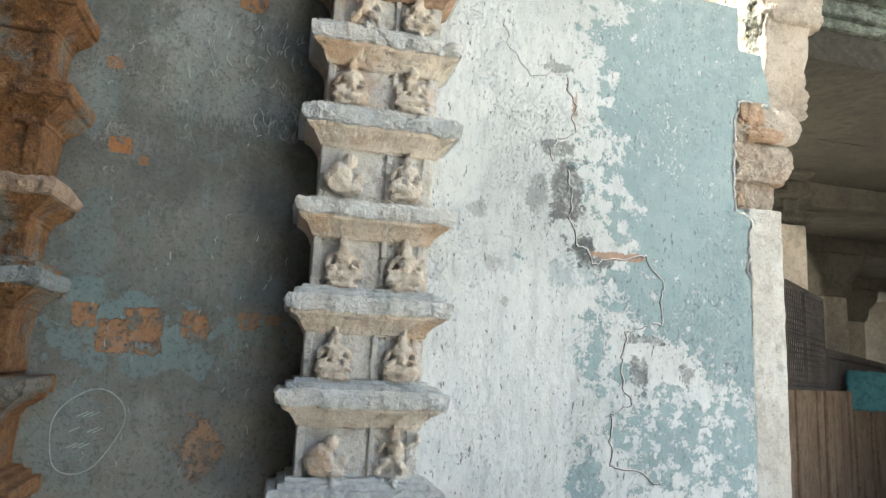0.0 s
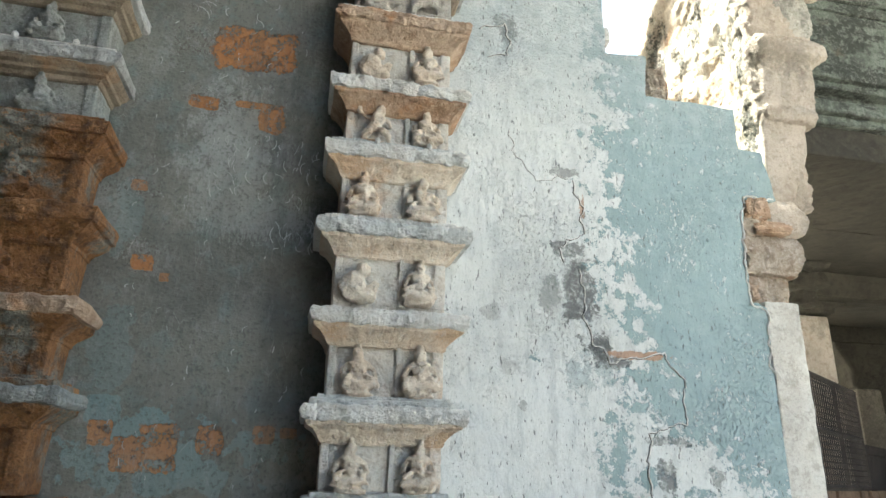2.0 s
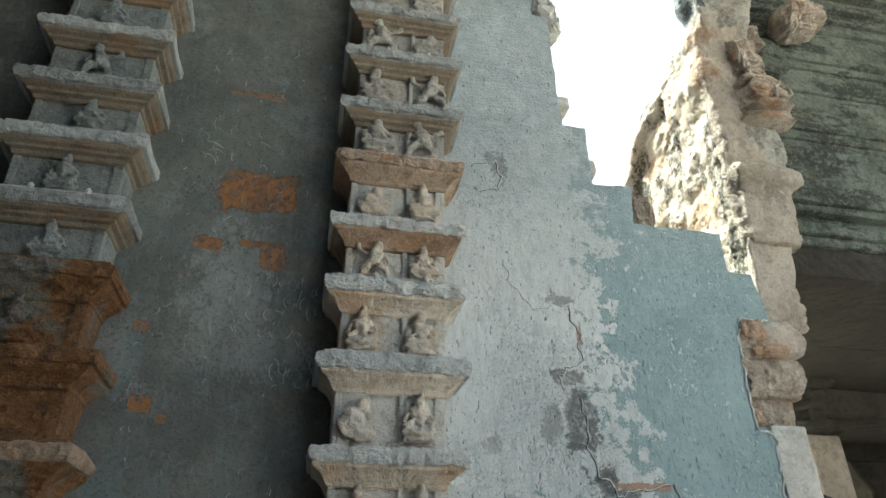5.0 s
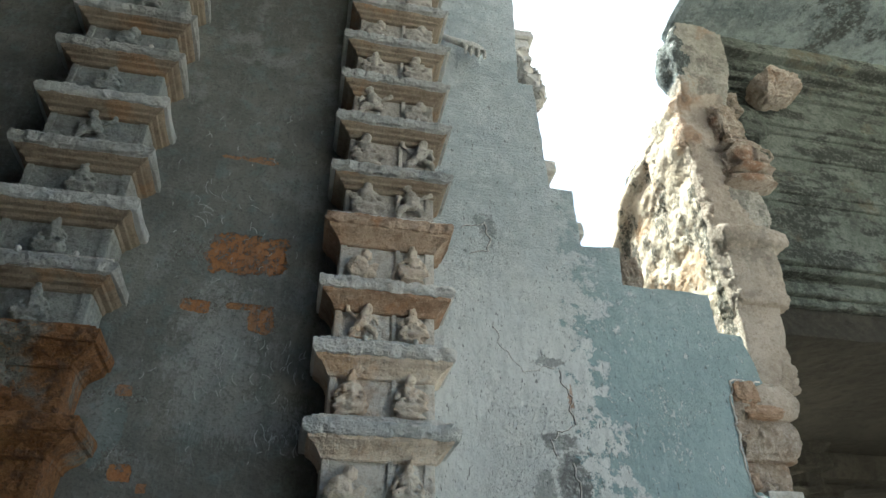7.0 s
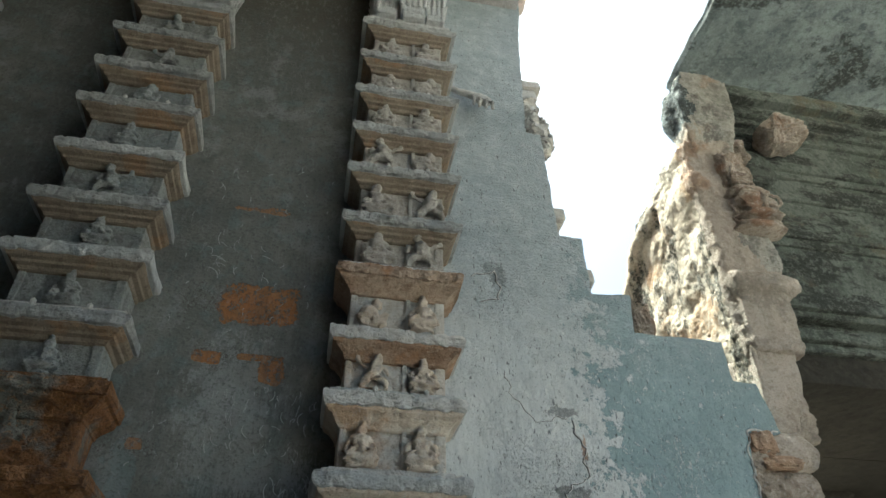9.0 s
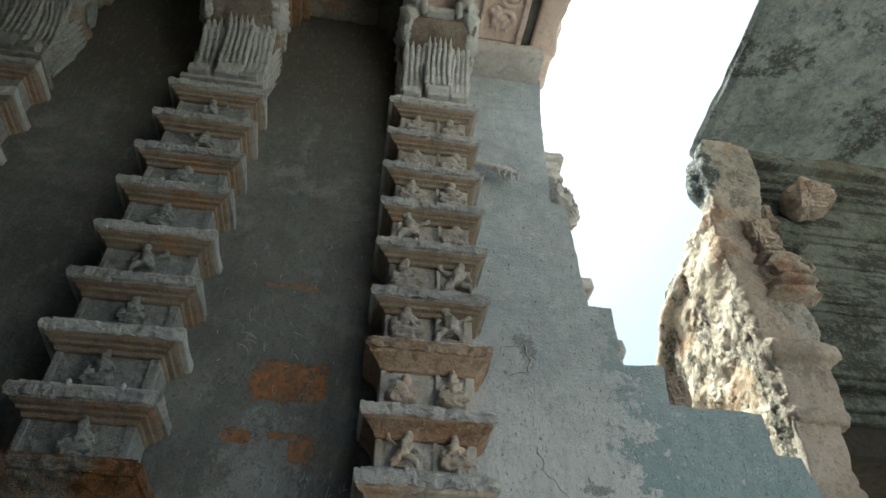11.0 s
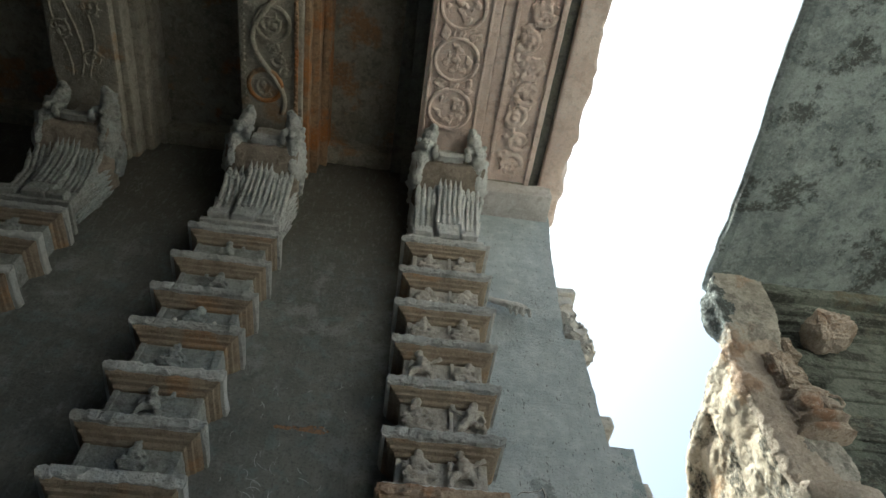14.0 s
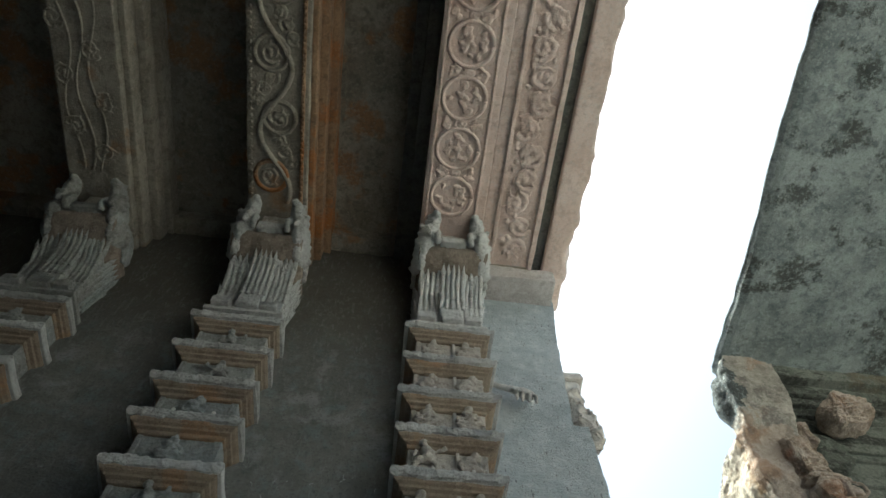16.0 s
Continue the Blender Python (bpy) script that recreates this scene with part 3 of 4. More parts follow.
        blob(bm, (-0.035 * s, -0.02, 0.055), (0.02, 0.018, 0.03), (0, -20 * s, 0), 1)
        blob(bm, (0.045 * s, -0.016, 0.045), (0.02, 0.016, 0.04), (0, 20 * s, 0), 1)
    for v in bm.verts:
        v.co.x *= 1.12
    roughen(bm, 0.010, seed * 3.3, 0.028)
    return bm




def fuse(bm, voxel):
    """Melts overlapping lumps into one worn skin."""
    me = bpy.data.meshes.new("lump")
    bm.to_mesh(me)
    bm.free()
    ob = new("lump", me)
    mod = ob.modifiers.new("melt", "REMESH")
    mod.mode, mod.voxel_size = "VOXEL", voxel
    skin = bpy.data.meshes.new_from_object(ob.evaluated_get(bpy.context.evaluated_depsgraph_get()))
    bpy.data.objects.remove(ob)
    bpy.data.meshes.remove(me)
    out = bmesh.new()
    out.from_mesh(skin)
    bpy.data.meshes.remove(skin)
    bmesh.ops.smooth_vert(out, verts=out.verts, factor=0.5, use_axis_x=True, use_axis_y=True, use_axis_z=True)
    for v in out.verts:
        v.co += noise.noise_vector(v.co * 70) * voxel * 0.7
    return out


FIGURES = [put_mesh("relief_figure", fuse(figure(k, i + 1.0), 0.0055), M_TAN, True) for i, k in enumerate(("seated", "dancing", "seated", "crouching", "seated", "seated", "dancing", "crouching"))]
HALF, DEEP = 0.223, 0.20
SLAB = [(0.06, -0.062), (0.080, -0.060), (0.083, -0.052), (0.086, -0.042), (0.085, -0.030), (0.086, -0.020), (0.083, -0.010), (0.077, -0.002), (0.0, 0.0)]
SOFFIT = [(0.0, -0.125), (0.006, -0.122), (0.012, -0.105), (0.032, -0.098), (0.036, -0.086), (0.052, -0.078), (0.062, -0.066), (0.066, -0.054)]
COVE = [(0.0, -0.140), (0.006, -0.136), (0.010, -0.122), (0.020, -0.108), (0.038, -0.090), (0.058, -0.078), (0.062, -0.074), (0.066, -0.060)]
PLINTH = [(0.055, -0.004), (0.055, 0.016), (0.045, 0.020), (0.028, 0.022), (0.026, 0.034), (0.0, 0.036)]
BODY = [(0.0, -0.15), (0.0, 0.05)]
SLABS = [put_mesh("ledge_slab", moulding(bmesh.new(), HALF, DEEP, SLAB, 90, 0.011, 7.0 * i), m) for i, m in enumerate((M_CAP, M_CAP, M_CAP, M_BLUECAP, M_RED, M_DULL, M_BLUECAP, M_RUST, M_GREYCAP))]
SOFFITS = [put_mesh("ledge_soffit", moulding(bmesh.new(), HALF, DEEP, SOFFIT, 18, 0.003, 3.0 + i), m) for i, m in enumerate((M_TAN, M_OCHRE, M_RED, M_RUST))]
COVES = [put_mesh("ledge_soffit", moulding(bmesh.new(), HALF, DEEP, COVE, 40, 0.009 if i == 1 else 0.005, 3.0 + i), m) for i, m in enumerate((M_TAN, M_RED, M_RUST))]
PLINTHS = [put_mesh("plinth", moulding(bmesh.new(), HALF, DEEP, PLINTH, 18, 0.004, 5.0 + i), m) for i, m in enumerate((M_CAP, M_BLUECAP, M_RED))]


def tier_body(seed, height=0.36):
    """The block of a tier: a recessed field between corner strips."""
    bm = bmesh.new()
    h = -height + 0.01
    box(bm, -HALF + 0.02, HALF - 0.02, -DEEP + 0.014, 0.0, h, -0.1, 0, 14, 0.004, seed)
    for x, w in ((-HALF, 0.03), (HALF - 0.045, 0.045)):
        box(bm, x, x + w, -DEEP + 0.005, 0.0, h, -0.1, 0.006, 8, 0.004, seed + x)
    return bm


BODIES = [put_mesh("tier_body", tier_body(2.0 + i), m) for i, m in enumerate((M_LIMED, M_LIMED, M_RED, M_DULL, M_BROWN))]


def recoloured(meshes, material):
    out = [m.copy() for m in meshes]
    for m in out:
        m.materials[0] = material
    return out


DULL_FIGURES, RED_FIGURES, BROWN_FIGURES = recoloured(FIGURES, M_DULL), recoloured(FIGURES, M_RED), recoloured(FIGURES, M_BROWN)
COLONNETTE = put_mesh("colonnette", box(bmesh.new(), -0.010, 0.010, -0.016, 0.0, 0, 0.22, 0.004, 4, 0.003), M_LIMED)
STUD = put_mesh("stud", blob(bmesh.new(), (0, 0, 0.012), (0.014, 0.016, 0.024), sub=1), M_CAP, True)


def rib(x, y, z0, z1, width, lean, turn, seed):
    """A slender lotus leaf: a rounded stalk with a pointed tip that leans outward."""
    bm = bmesh.new()
    rings = []
    for u, w, b in ((0, 0.55, 0), (0.2, 0.7, 0.04), (0.45, 0.8, 0.14), (0.64, 1.0, 0.34), (0.74, 1.02, 0.48), (0.81, 0.92, 0.60), (0.85, 0.98, 0.72), (0.92, 0.5, 0.88), (1.0, 0.06, 1.08)):
        z = z0 + (z1 - z0) * u
        rings.append([bm.verts.new((math.cos(a) * width * w / 2, -lean * b - math.sin(a) * width * w * 0.36, z)) for a in (0, 0.9, math.pi / 2, 2.24, math.pi, 4.7)])
    for a, b in zip(rings, rings[1:]):
        for i in range(6):
            bm.faces.new((a[i], a[(i + 1) % 6], b[(i + 1) % 6], b[i]))
    bm.faces.new(rings[0])
    bm.faces.new(rings[-1])
    bmesh.ops.transform(bm, matrix=pose(x, y, 0, 0, 0, turn), verts=bm.verts)
    roughen(bm, 0.005, seed, 0.05)
    return bm


def animal(seed, s):
    """A worn rearing lion on one shoulder of a capital, one plain mesh."""
    bm = bmesh.new()
    for c, r, turn in (((0.205, -0.18, 0.86), (0.085, 0.20, 0.16), 0), ((0.235, -0.35, 0.75), (0.08, 0.13, 0.13), 0), ((0.225, -0.45, 0.81), (0.08, 0.10, 0.13), -15),
                       ((0.20, -0.53, 0.90), (0.072, 0.085, 0.11), -25), ((0.18, -0.585, 0.965), (0.062, 0.07, 0.08), -20), ((0.165, -0.62, 1.0), (0.052, 0.06, 0.055), 0),
                       ((0.155, -0.675, 0.985), (0.034, 0.036, 0.03), 0), ((0.13, -0.57, 0.85), (0.025, 0.028, 0.10), -12), ((0.20, -0.58, 0.83), (0.024, 0.026, 0.09), -12), ((0.13, -0.55, 0.765), (0.03, 0.04, 0.024), 0)):
        blob(bm, (s * c[0], c[1], c[2]), r, (turn, 0, 0))
    for i in range(7):
        blob(bm, (s * (0.215 + 0.012 * i), -0.63 + 0.035 * i, 1.02 - 0.035 * i), (0.022, 0.026, 0.024), (30, 0, 0), 1)
        blob(bm, (s * (0.265 + 0.008 * i), -0.58 + 0.05 * i, 0.92 - 0.03 * i), (0.024, 0.03, 0.028), (30, 0, 0), 1)
        blob(bm, (s * 0.29, -0.50 + 0.06 * i, 0.80 - 0.015 * i), (0.024, 0.034, 0.034), (0, 0, 0), 1)
    roughen(bm, 0.008, seed, 0.05)
    return bm


def capital(parent, z, seed, m):
    """Stepped base, ribbed lotus panels, cushion and two lions that carry the beam."""
    for k, (h, d, z0, z1) in enumerate(((0.27, 0.24, 0.0, 0.045), (0.245, 0.215, 0.045, 0.085))):
        part("capital_base", moulding(bmesh.new(), h - 0.02, d, [(0, z + z0), (0.02, z + z0 + 0.004), (0.02, z + z1 - 0.006), (0, z + z1)], 12, 0.004, seed + k), m, parent)
    for x, w, zt in ((-0.165, 0.13, 0.10), (0.015, 0.15, 0.125), (0.165, 0.12, 0.10)):
        part("capital_base_block", box(bmesh.new(), x - w / 2 + 0.012, x + w / 2 - 0.012, -0.275, -0.2, z + zt - 0.02, z + zt + 0.05, 0.012, 6, 0.006, seed - x), m, parent)
        part("capital_base_block", box(bmesh.new(), x - w / 2, x + w / 2, -0.30, -0.2, z + 0.03, z + zt, 0.01, 6, 0.006, seed + x), m, parent)
    bell = [(0, z + 0.08), (0.005, z + 0.22, 0.01), (0.015, z + 0.40, 0.03), (0.02, z + 0.50, 0.05), (0.0, z + 0.53, 0.04)]
    core = part("lotus_bell", moulding(bmesh.new(), 0.20, 0.19, bell, 14, 0.005, seed), m, parent, "carved lotus bell of pale stone")
    # three upright panels of leaves, the middle one standing proud
    for x0, x1, y, zt, n in ((-0.235, -0.085, -0.215, 0.66, 4), (-0.075, 0.105, -0.275, 0.80, 5), (0.115, 0.245, -0.225, 0.675, 4)):
        bm = box(bmesh.new(), x0 + 0.006, x1 - 0.006, y, y + 0.12, z + 0.09, z + zt - 0.15, 0.012, 8, 0.006, seed + x0)
        for v in bm.verts:
            v.co.y -= 0.11 * max(0.0, (v.co.z - z - 0.15) / zt) ** 1.6
        panel = part("lotus_panel", bm, m, parent)
        for i in range(n):
            x = x0 + (x1 - x0) * (i + 0.5) / n
            fan = (x - (x0 + x1) / 2) * 0.15
            w = (x1 - x0) / n * 1.14
            part("lotus_leaf", rib(x + fan, y - 0.004, z + 0.20, z + zt + 0.014 * math.sin(i * 2.1 + seed), w, 0.14, 0, seed + i), m, panel)
            part("lotus_leaf", rib(x + fan * 0.5, y - 0.022, z + 0.30, z + zt * 0.78, w * 0.80, 0.12, 0, seed + i + 9), m, panel)
    for s in (-1, 1):
        for i in range(5):
            y = -0.20 + 0.045 * i
            part("lotus_leaf", rib(s * 0.235, y, z + 0.12, z + 0.62, 0.046, 0.045, 90 * s, seed + i + 20), m, core)
            part("lotus_leaf", rib(s * 0.245, y, z + 0.18, z + 0.42, 0.032, 0.035, 90 * s, seed + i + 30), m, core)
    bm = moulding(bmesh.new(), 0.23, 0.32, [(-0.05, z + 0.54, -0.10), (0.0, z + 0.60, -0.02), (0.035, z + 0.66, 0.06), (0.045, z + 0.71, 0.125), (0.035, z + 0.755, 0.145), (0.0, z + 0.78, 0.11)], 24, 0.014, seed + 2)
    # the shaded gap over the leaves is in the cushion's colour
    part("cushion", bm, M_CUSHION, parent, "bulging tan stone cushion, darkened as the shade behind the leaf tips", True)
    for s in (-1, 1):
        again("lion", put_mesh("lion", fuse(animal(seed + s, s), 0.009), m, True), parent, (0, 0, z), label="worn carved lion bracket")
    part("corbel_block", box(bmesh.new(), -0.13, 0.13, -0.46, 0.0, z + 0.74, 6.60, 0.01, 8, 0.012, seed), M_BROWN, parent)
    part("parapet", box(bmesh.new(), -0.10, 0.10, -0.55, -0.44, z + 0.76, z + 0.845, 0.012, 6, 0.008, seed), m, parent)
    part("corbel_step", box(bmesh.new(), -0.20, 0.20, -0.40, 0.0, z + 0.74, z + 0.90, 0.015, 8, 0.012, seed), M_BROWN, parent)
    for i in range(8):
        for k, (c, r) in enumerate((((-0.09 + 0.025 * i, -0.465, z + 0.80 + 0.035 * (i % 4)), 0.022), ((-0.17, -0.05 - 0.05 * i, z + 0.93 + 0.03 * (i % 3)), 0.03), ((0.17, -0.05 - 0.05 * i, z + 0.93 + 0.03 * (i % 3)), 0.03))):
            lump = blob(bmesh.new(), c, (r * 1.1, r * 0.7, r * 1.3), (0, 40 * (i % 3), 0), sub=2)
            roughen(lump, 0.012, seed + i + k, 0.025)
            part("corbel_carving", lump, M_BROWN, parent, "", True)


def pilaster(cx, tops, cap_z, seed, red, dull, label):
    root = thing("carved_pilaster", label, "pilaster", (cx, WALL, 0), "pilasters along the wall")
    rnd = random.Random(seed)
    for i, zt in enumerate(tops):
        is_red = red(zt)
        grey = dull and not is_red
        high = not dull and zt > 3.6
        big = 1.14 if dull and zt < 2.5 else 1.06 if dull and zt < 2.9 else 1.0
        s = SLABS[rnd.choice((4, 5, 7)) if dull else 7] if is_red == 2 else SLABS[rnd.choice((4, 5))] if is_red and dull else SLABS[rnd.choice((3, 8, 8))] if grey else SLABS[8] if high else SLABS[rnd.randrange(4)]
        again("ledge_slab", s, root, (0, 0, zt), (big * rnd.uniform(0.985, 1.015), big * rnd.uniform(0.98, 1.01), 1), radians(rnd.uniform(-0.4, 0.4)))
        again("ledge_soffit", COVES[(1 if dull else 2) if is_red else 0] if is_red or not (grey or high) else SOFFITS[1], root, (0, 0, zt), (big, big, 1))
        if rnd.random() < 0.75:
            again("plinth", PLINTHS[2 if is_red and dull else rnd.randrange(2)], root, (0, 0, zt), (big, big, 1))
            if rnd.random() < 0.5:
                for x in (-0.09, 0.13):
                    again("stud", STUD, root, (x, -DEEP - 0.05, zt + 0.008))
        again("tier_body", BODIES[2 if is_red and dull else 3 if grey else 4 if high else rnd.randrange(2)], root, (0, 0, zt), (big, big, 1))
        # figures stand on the ledge below
        zb = zt - (zt - tops[i - 1] if i else 0.34) + 0.03
        if dull:
            spots = (rnd.uniform(-0.01, 0.03),)
        else:
            again("colonnette", COLONNETTE, root, (0.045 + rnd.uniform(-0.01, 0.01), -DEEP + 0.016, zb))
            spots = (-0.115, 0.125)
        for x in spots:
            f = rnd.randrange(len(FIGURES))
            k = rnd.uniform(1.05, 1.22) * (1.15 if high else 1.0)
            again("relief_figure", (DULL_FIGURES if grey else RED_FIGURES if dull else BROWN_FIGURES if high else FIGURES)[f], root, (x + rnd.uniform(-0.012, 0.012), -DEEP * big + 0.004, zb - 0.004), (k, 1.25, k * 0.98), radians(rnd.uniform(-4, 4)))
    # capitals darker towards the inside, the passage's shade put into their stone colour
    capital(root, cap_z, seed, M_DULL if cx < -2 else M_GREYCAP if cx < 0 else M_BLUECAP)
    return root


TOPS_A = [0.38, 0.72, 1.07, 1.416, 1.755, 2.113, 2.47, 2.81, 3.125, 3.476, 3.80, 4.15, 4.48, 4.81, 5.158, 5.525]
TOPS_B = [0.37, 0.72, 1.07, 1.41, 1.77, 2.07, 2.41, 2.76, 3.08, 3.41, 3.72, 4.05, 4.40, 4.71, 5.05, 5.38]
pilaster(0.327, TOPS_A, 5.535, 3, lambda z: 2 if abs(z - 3.476) < 0.1 else 1 if abs(z - 3.125) < 0.1 else 0, False, "pale carved stone pilaster of stacked ledges with small worn relief figures")
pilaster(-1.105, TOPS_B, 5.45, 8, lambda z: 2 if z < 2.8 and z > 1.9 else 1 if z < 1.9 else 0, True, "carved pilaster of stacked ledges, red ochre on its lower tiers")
pilaster(-2.515, TOPS_B, 5.45, 13, lambda z: 1 if z < 2.5 else 0, True, "grey carved stone pilaster of stacked ledges with figures, dimmed in colour as shade")

# ---- the ceiling of the passage: beams towards the opposite wall ----
BEAM_Z, CEIL_Z, BACK = 6.585, 7.15, -1.7
bm = bmesh.new()
box(bm, -9.0, 1.2, BACK - 0.4, WALL + 0.6, CEIL_Z, CEIL_Z + 0.4)
setting("ceiling", bm, M_PANEL, "dark stained stone slabs of the passage ceiling", "ceiling")


def ring(bm, x, y, z, r, thick, sides=20):
    pts = [(x + r * math.cos(a), y + r * math.sin(a), z) for a in (2 * math.pi * i / sides for i in range(sides + 1))]
    return tube(bm, pts, thick, 5)


def beam(x0, x1, material, label, seed):
    root = thing("ceiling_beam", label, "beam", (0, 0, 0), "beams of the ceiling")
    part("beam_body", box(bmesh.new(), x0, x1, BACK, WALL, BEAM_Z, CEIL_Z, 0.012, 40, 0.006, seed), material, root)
    return root


def fill_blobs(bm, x, y, z, r, n, seed):
    rnd = random.Random(seed)
    for i in range(n):
        a, d = rnd.uniform(0, 6.28), r * math.sqrt(rnd.random())
        blob(bm, (x + d * math.cos(a), y + d * math.sin(a), z), (rnd.uniform(0.014, 0.035), rnd.uniform(0.02, 0.04), 0.022), (0, 0, rnd.uniform(0, 180)), 1)
    return bm


def scroll(bm, x, y, z, r, seed, thick=0.011):
    """A curled tendril with leaves, filling a round of radius r under a beam."""
    rnd = random.Random(seed)
    turn, side = rnd.uniform(0, 6.28), rnd.choice((-1, 1))
    pts = []
    for i in range(22):
        u = i / 21
        a = turn + side * u * 9.0
        d = r * (1 - 0.82 * u)
        pts.append((x + d * math.cos(a), y + d * math.sin(a), z - 0.004))
    tube(bm, pts, thick, 6, lambda u: 1.2 - 0.4 * u)
    blob(bm, pts[-1], (thick * 2.2, thick * 2.2, thick * 1.6), sub=1)
    for i in range(9):
        a, d = turn + i * 0.7 + rnd.uniform(-0.2, 0.2), r * rnd.uniform(0.55, 1.05)
        blob(bm, (x + d * math.cos(a), y + d * math.sin(a), z), (r * 0.24, r * 0.11, thick * 1.3), (0, 0, math.degrees(a) + 40 * side), 1)
    return bm


def beads(bm, x, y0, y1, z, r, gap):
    for i in range(int((y1 - y0) / gap)):
        bmesh.ops.create_icosphere(bm, subdivisions=1, radius=r, matrix=Matrix.Translation((x, y0 + gap * i, z)))
    return bm


b1 = beam(0.045, 0.56, M_PINK, "stone ceiling beam carved with a row of round medallions", 1.0)
for i in range(11):
    y = 1.98 - 0.40 * i
    medal = part("medallion", ring(bmesh.new(), 0.27, y, BEAM_Z - 0.004, 0.165, 0.018), M_PINK, b1, "", True)
    part("medallion_carving", fuse(fill_blobs(bmesh.new(), 0.27, y, BEAM_Z, 0.115, 22, i), 0.010), M_PINK, medal, "", True)
    part("knot_carving", fuse(scroll(bmesh.new(), 0.27, y - 0.2, BEAM_Z, 0.05, 300 + i, 0.012), 0.008), M_PINK, b1, "", True)
    for k in (-1, 1):
        part("leaf_carving", fuse(fill_blobs(bmesh.new(), 0.27 + k * 0.11, y - 0.2, BEAM_Z, 0.055, 8, 50 + i + 20 * k), 0.010), M_PINK, b1, "", True)
for x in (0.07, 0.475):
    part("bead_moulding", box(bmesh.new(), x, x + 0.02, BACK, WALL - 0.1, BEAM_Z - 0.016, BEAM_Z + 0.01, 0.006, 40, 0.004, x), M_PINK, b1)

b2 = beam(-1.37, -0.895, M_BEAM, "dark stone ceiling beam carved with a winding vine scroll", 2.0)
pts = [(-1.15 + 0.12 * math.sin(y * 6.5 + 0.5), y, BEAM_Z - 0.006) for y in np.linspace(2.2, BACK, 160)]
part("vine_scroll", tube(bmesh.new(), pts, 0.022, 6), M_BEAM, b2, "", True)
for i in range(9):
    y = 1.98 - 0.483 * i
    s = 1 if i % 2 else -1
    part("scroll_ring", ring(bmesh.new(), -1.15 + s * 0.03, y, BEAM_Z - 0.002, 0.125, 0.02, 28), M_REDBEAM if i == 0 else M_BEAM, b2, "", True)
    part("scroll_carving", fuse(scroll(bmesh.new(), -1.15 + s * 0.03, y, BEAM_Z, 0.085, 100 + i, 0.014), 0.008), M_BEAM, b2, "", True)
    for k in range(3):
        part("scroll_leaf", fuse(scroll(bmesh.new(), -1.15 - s * (0.13 - 0.05 * k), y - 0.12 - 0.09 * k, BEAM_Z, 0.062, 140 + 3 * i + k, 0.012), 0.008), M_BEAM, b2, "", True)
part("bead_row", beads(bmesh.new(), -0.94, BACK + 0.1, WALL - 0.15, BEAM_Z - 0.02, 0.016, 0.045), M_REDBEAM, b2, "row of ochre stained stone beads", True)
part("bead_row", beads(bmesh.new(), -1.335, BACK + 0.1, WALL - 0.15, BEAM_Z - 0.004, 0.014, 0.05), M_BEAM, b2, "", True)
part("bead_moulding", box(bmesh.new(), -0.955, -0.925, BACK, WALL - 0.1, BEAM_Z - 0.018, BEAM_Z + 0.01, 0.006, 60, 0.008, 4), M_REDBEAM, b2)
for k, (xa, xb, za) in enumerate(((-0.895, -0.85, 6.64), (-0.852, -0.79, 6.76), (-0.792, -0.73, 6.92))):
    part("side_moulding", box(bmesh.new(), xa, xb, BACK, WALL, za, CEIL_Z, 0.01, 40, 0.006, k), M_REDBEAM, b2, "ochre stained side moulding")

b3 = beam(-2.80, -2.32, M_BEAM, "dark stone ceiling beam carved with wavy lines", 3.0)
for k in range(3):
    pts = [(-2.70 + 0.10 * k + 0.045 * math.sin(y * 7 + k * 0.9), y, BEAM_Z + 0.002) for y in np.linspace(2.1, BACK, 110)]
    part("wavy_line", tube(bmesh.new(), pts, 0.012, 6), M_BEAM, b3, "", True)
for i in range(18):
    part("scroll_leaf", fuse(scroll(bmesh.new(), -2.60 + 0.12 * (-1) ** i + 0.04 * math.sin(i), 1.95 - 0.2 * i, BEAM_Z + 0.002, 0.085, 400 + i, 0.012), 0.009), M_BEAM, b3, "", True)
for k, (xa, xb, za) in enumerate(((-2.32, -2.27, 6.66), (-2.272, -2.20, 6.82), (-2.202, -2.15, 6.97))):
    part("side_moulding", box(bmesh.new(), xa, xb, BACK, WALL, za, CEIL_Z, 0.01, 40, 0.006, k), M_BEAM, b3)
b4 = beam(-4.2, -3.75, M_BEAM, "dark plain stone ceiling beam", 4.0)

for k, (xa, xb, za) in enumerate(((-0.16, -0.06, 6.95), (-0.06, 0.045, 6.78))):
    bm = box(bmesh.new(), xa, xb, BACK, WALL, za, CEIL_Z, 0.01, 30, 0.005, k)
    # steps coloured dark for the shade beside the beam
    setting("trim_step", bm, M_DARK, "stepped moulding beside a ceiling beam, darkened as recess shade", "moulding")
bm = box(bmesh.new(), -0.77, -0.16, WALL - 0.16, WALL, 6.98, CEIL_Z, 0.01, 10, 0.006)
setting("trim_cornice", bm, M_PANEL, "dark stepped cornice where wall meets ceiling", "cornice")
bm = box(bmesh.new(), -2.15, -1.37, WALL - 0.16, WALL, 6.98, CEIL_Z, 0.01, 10, 0.006)
setting("trim_cornice", bm, M_PANEL, "dark stepped cornice where wall meets ceiling", "cornice")
bm = box(bmesh.new(), -3.75, -2.8, WALL - 0.16, WALL, 6.98, CEIL_Z, 0.01, 10, 0.006)
setting("trim_cornice", bm, M_PANEL, "dark stepped cornice where wall meets ceiling", "cornice")

# the outermost lintel: plain strip, carved strip, groove and eave
lintel = thing("outer_lintel", "pinkish stone lintel with a band of carved foliage and a rough outer eave", "lintel")
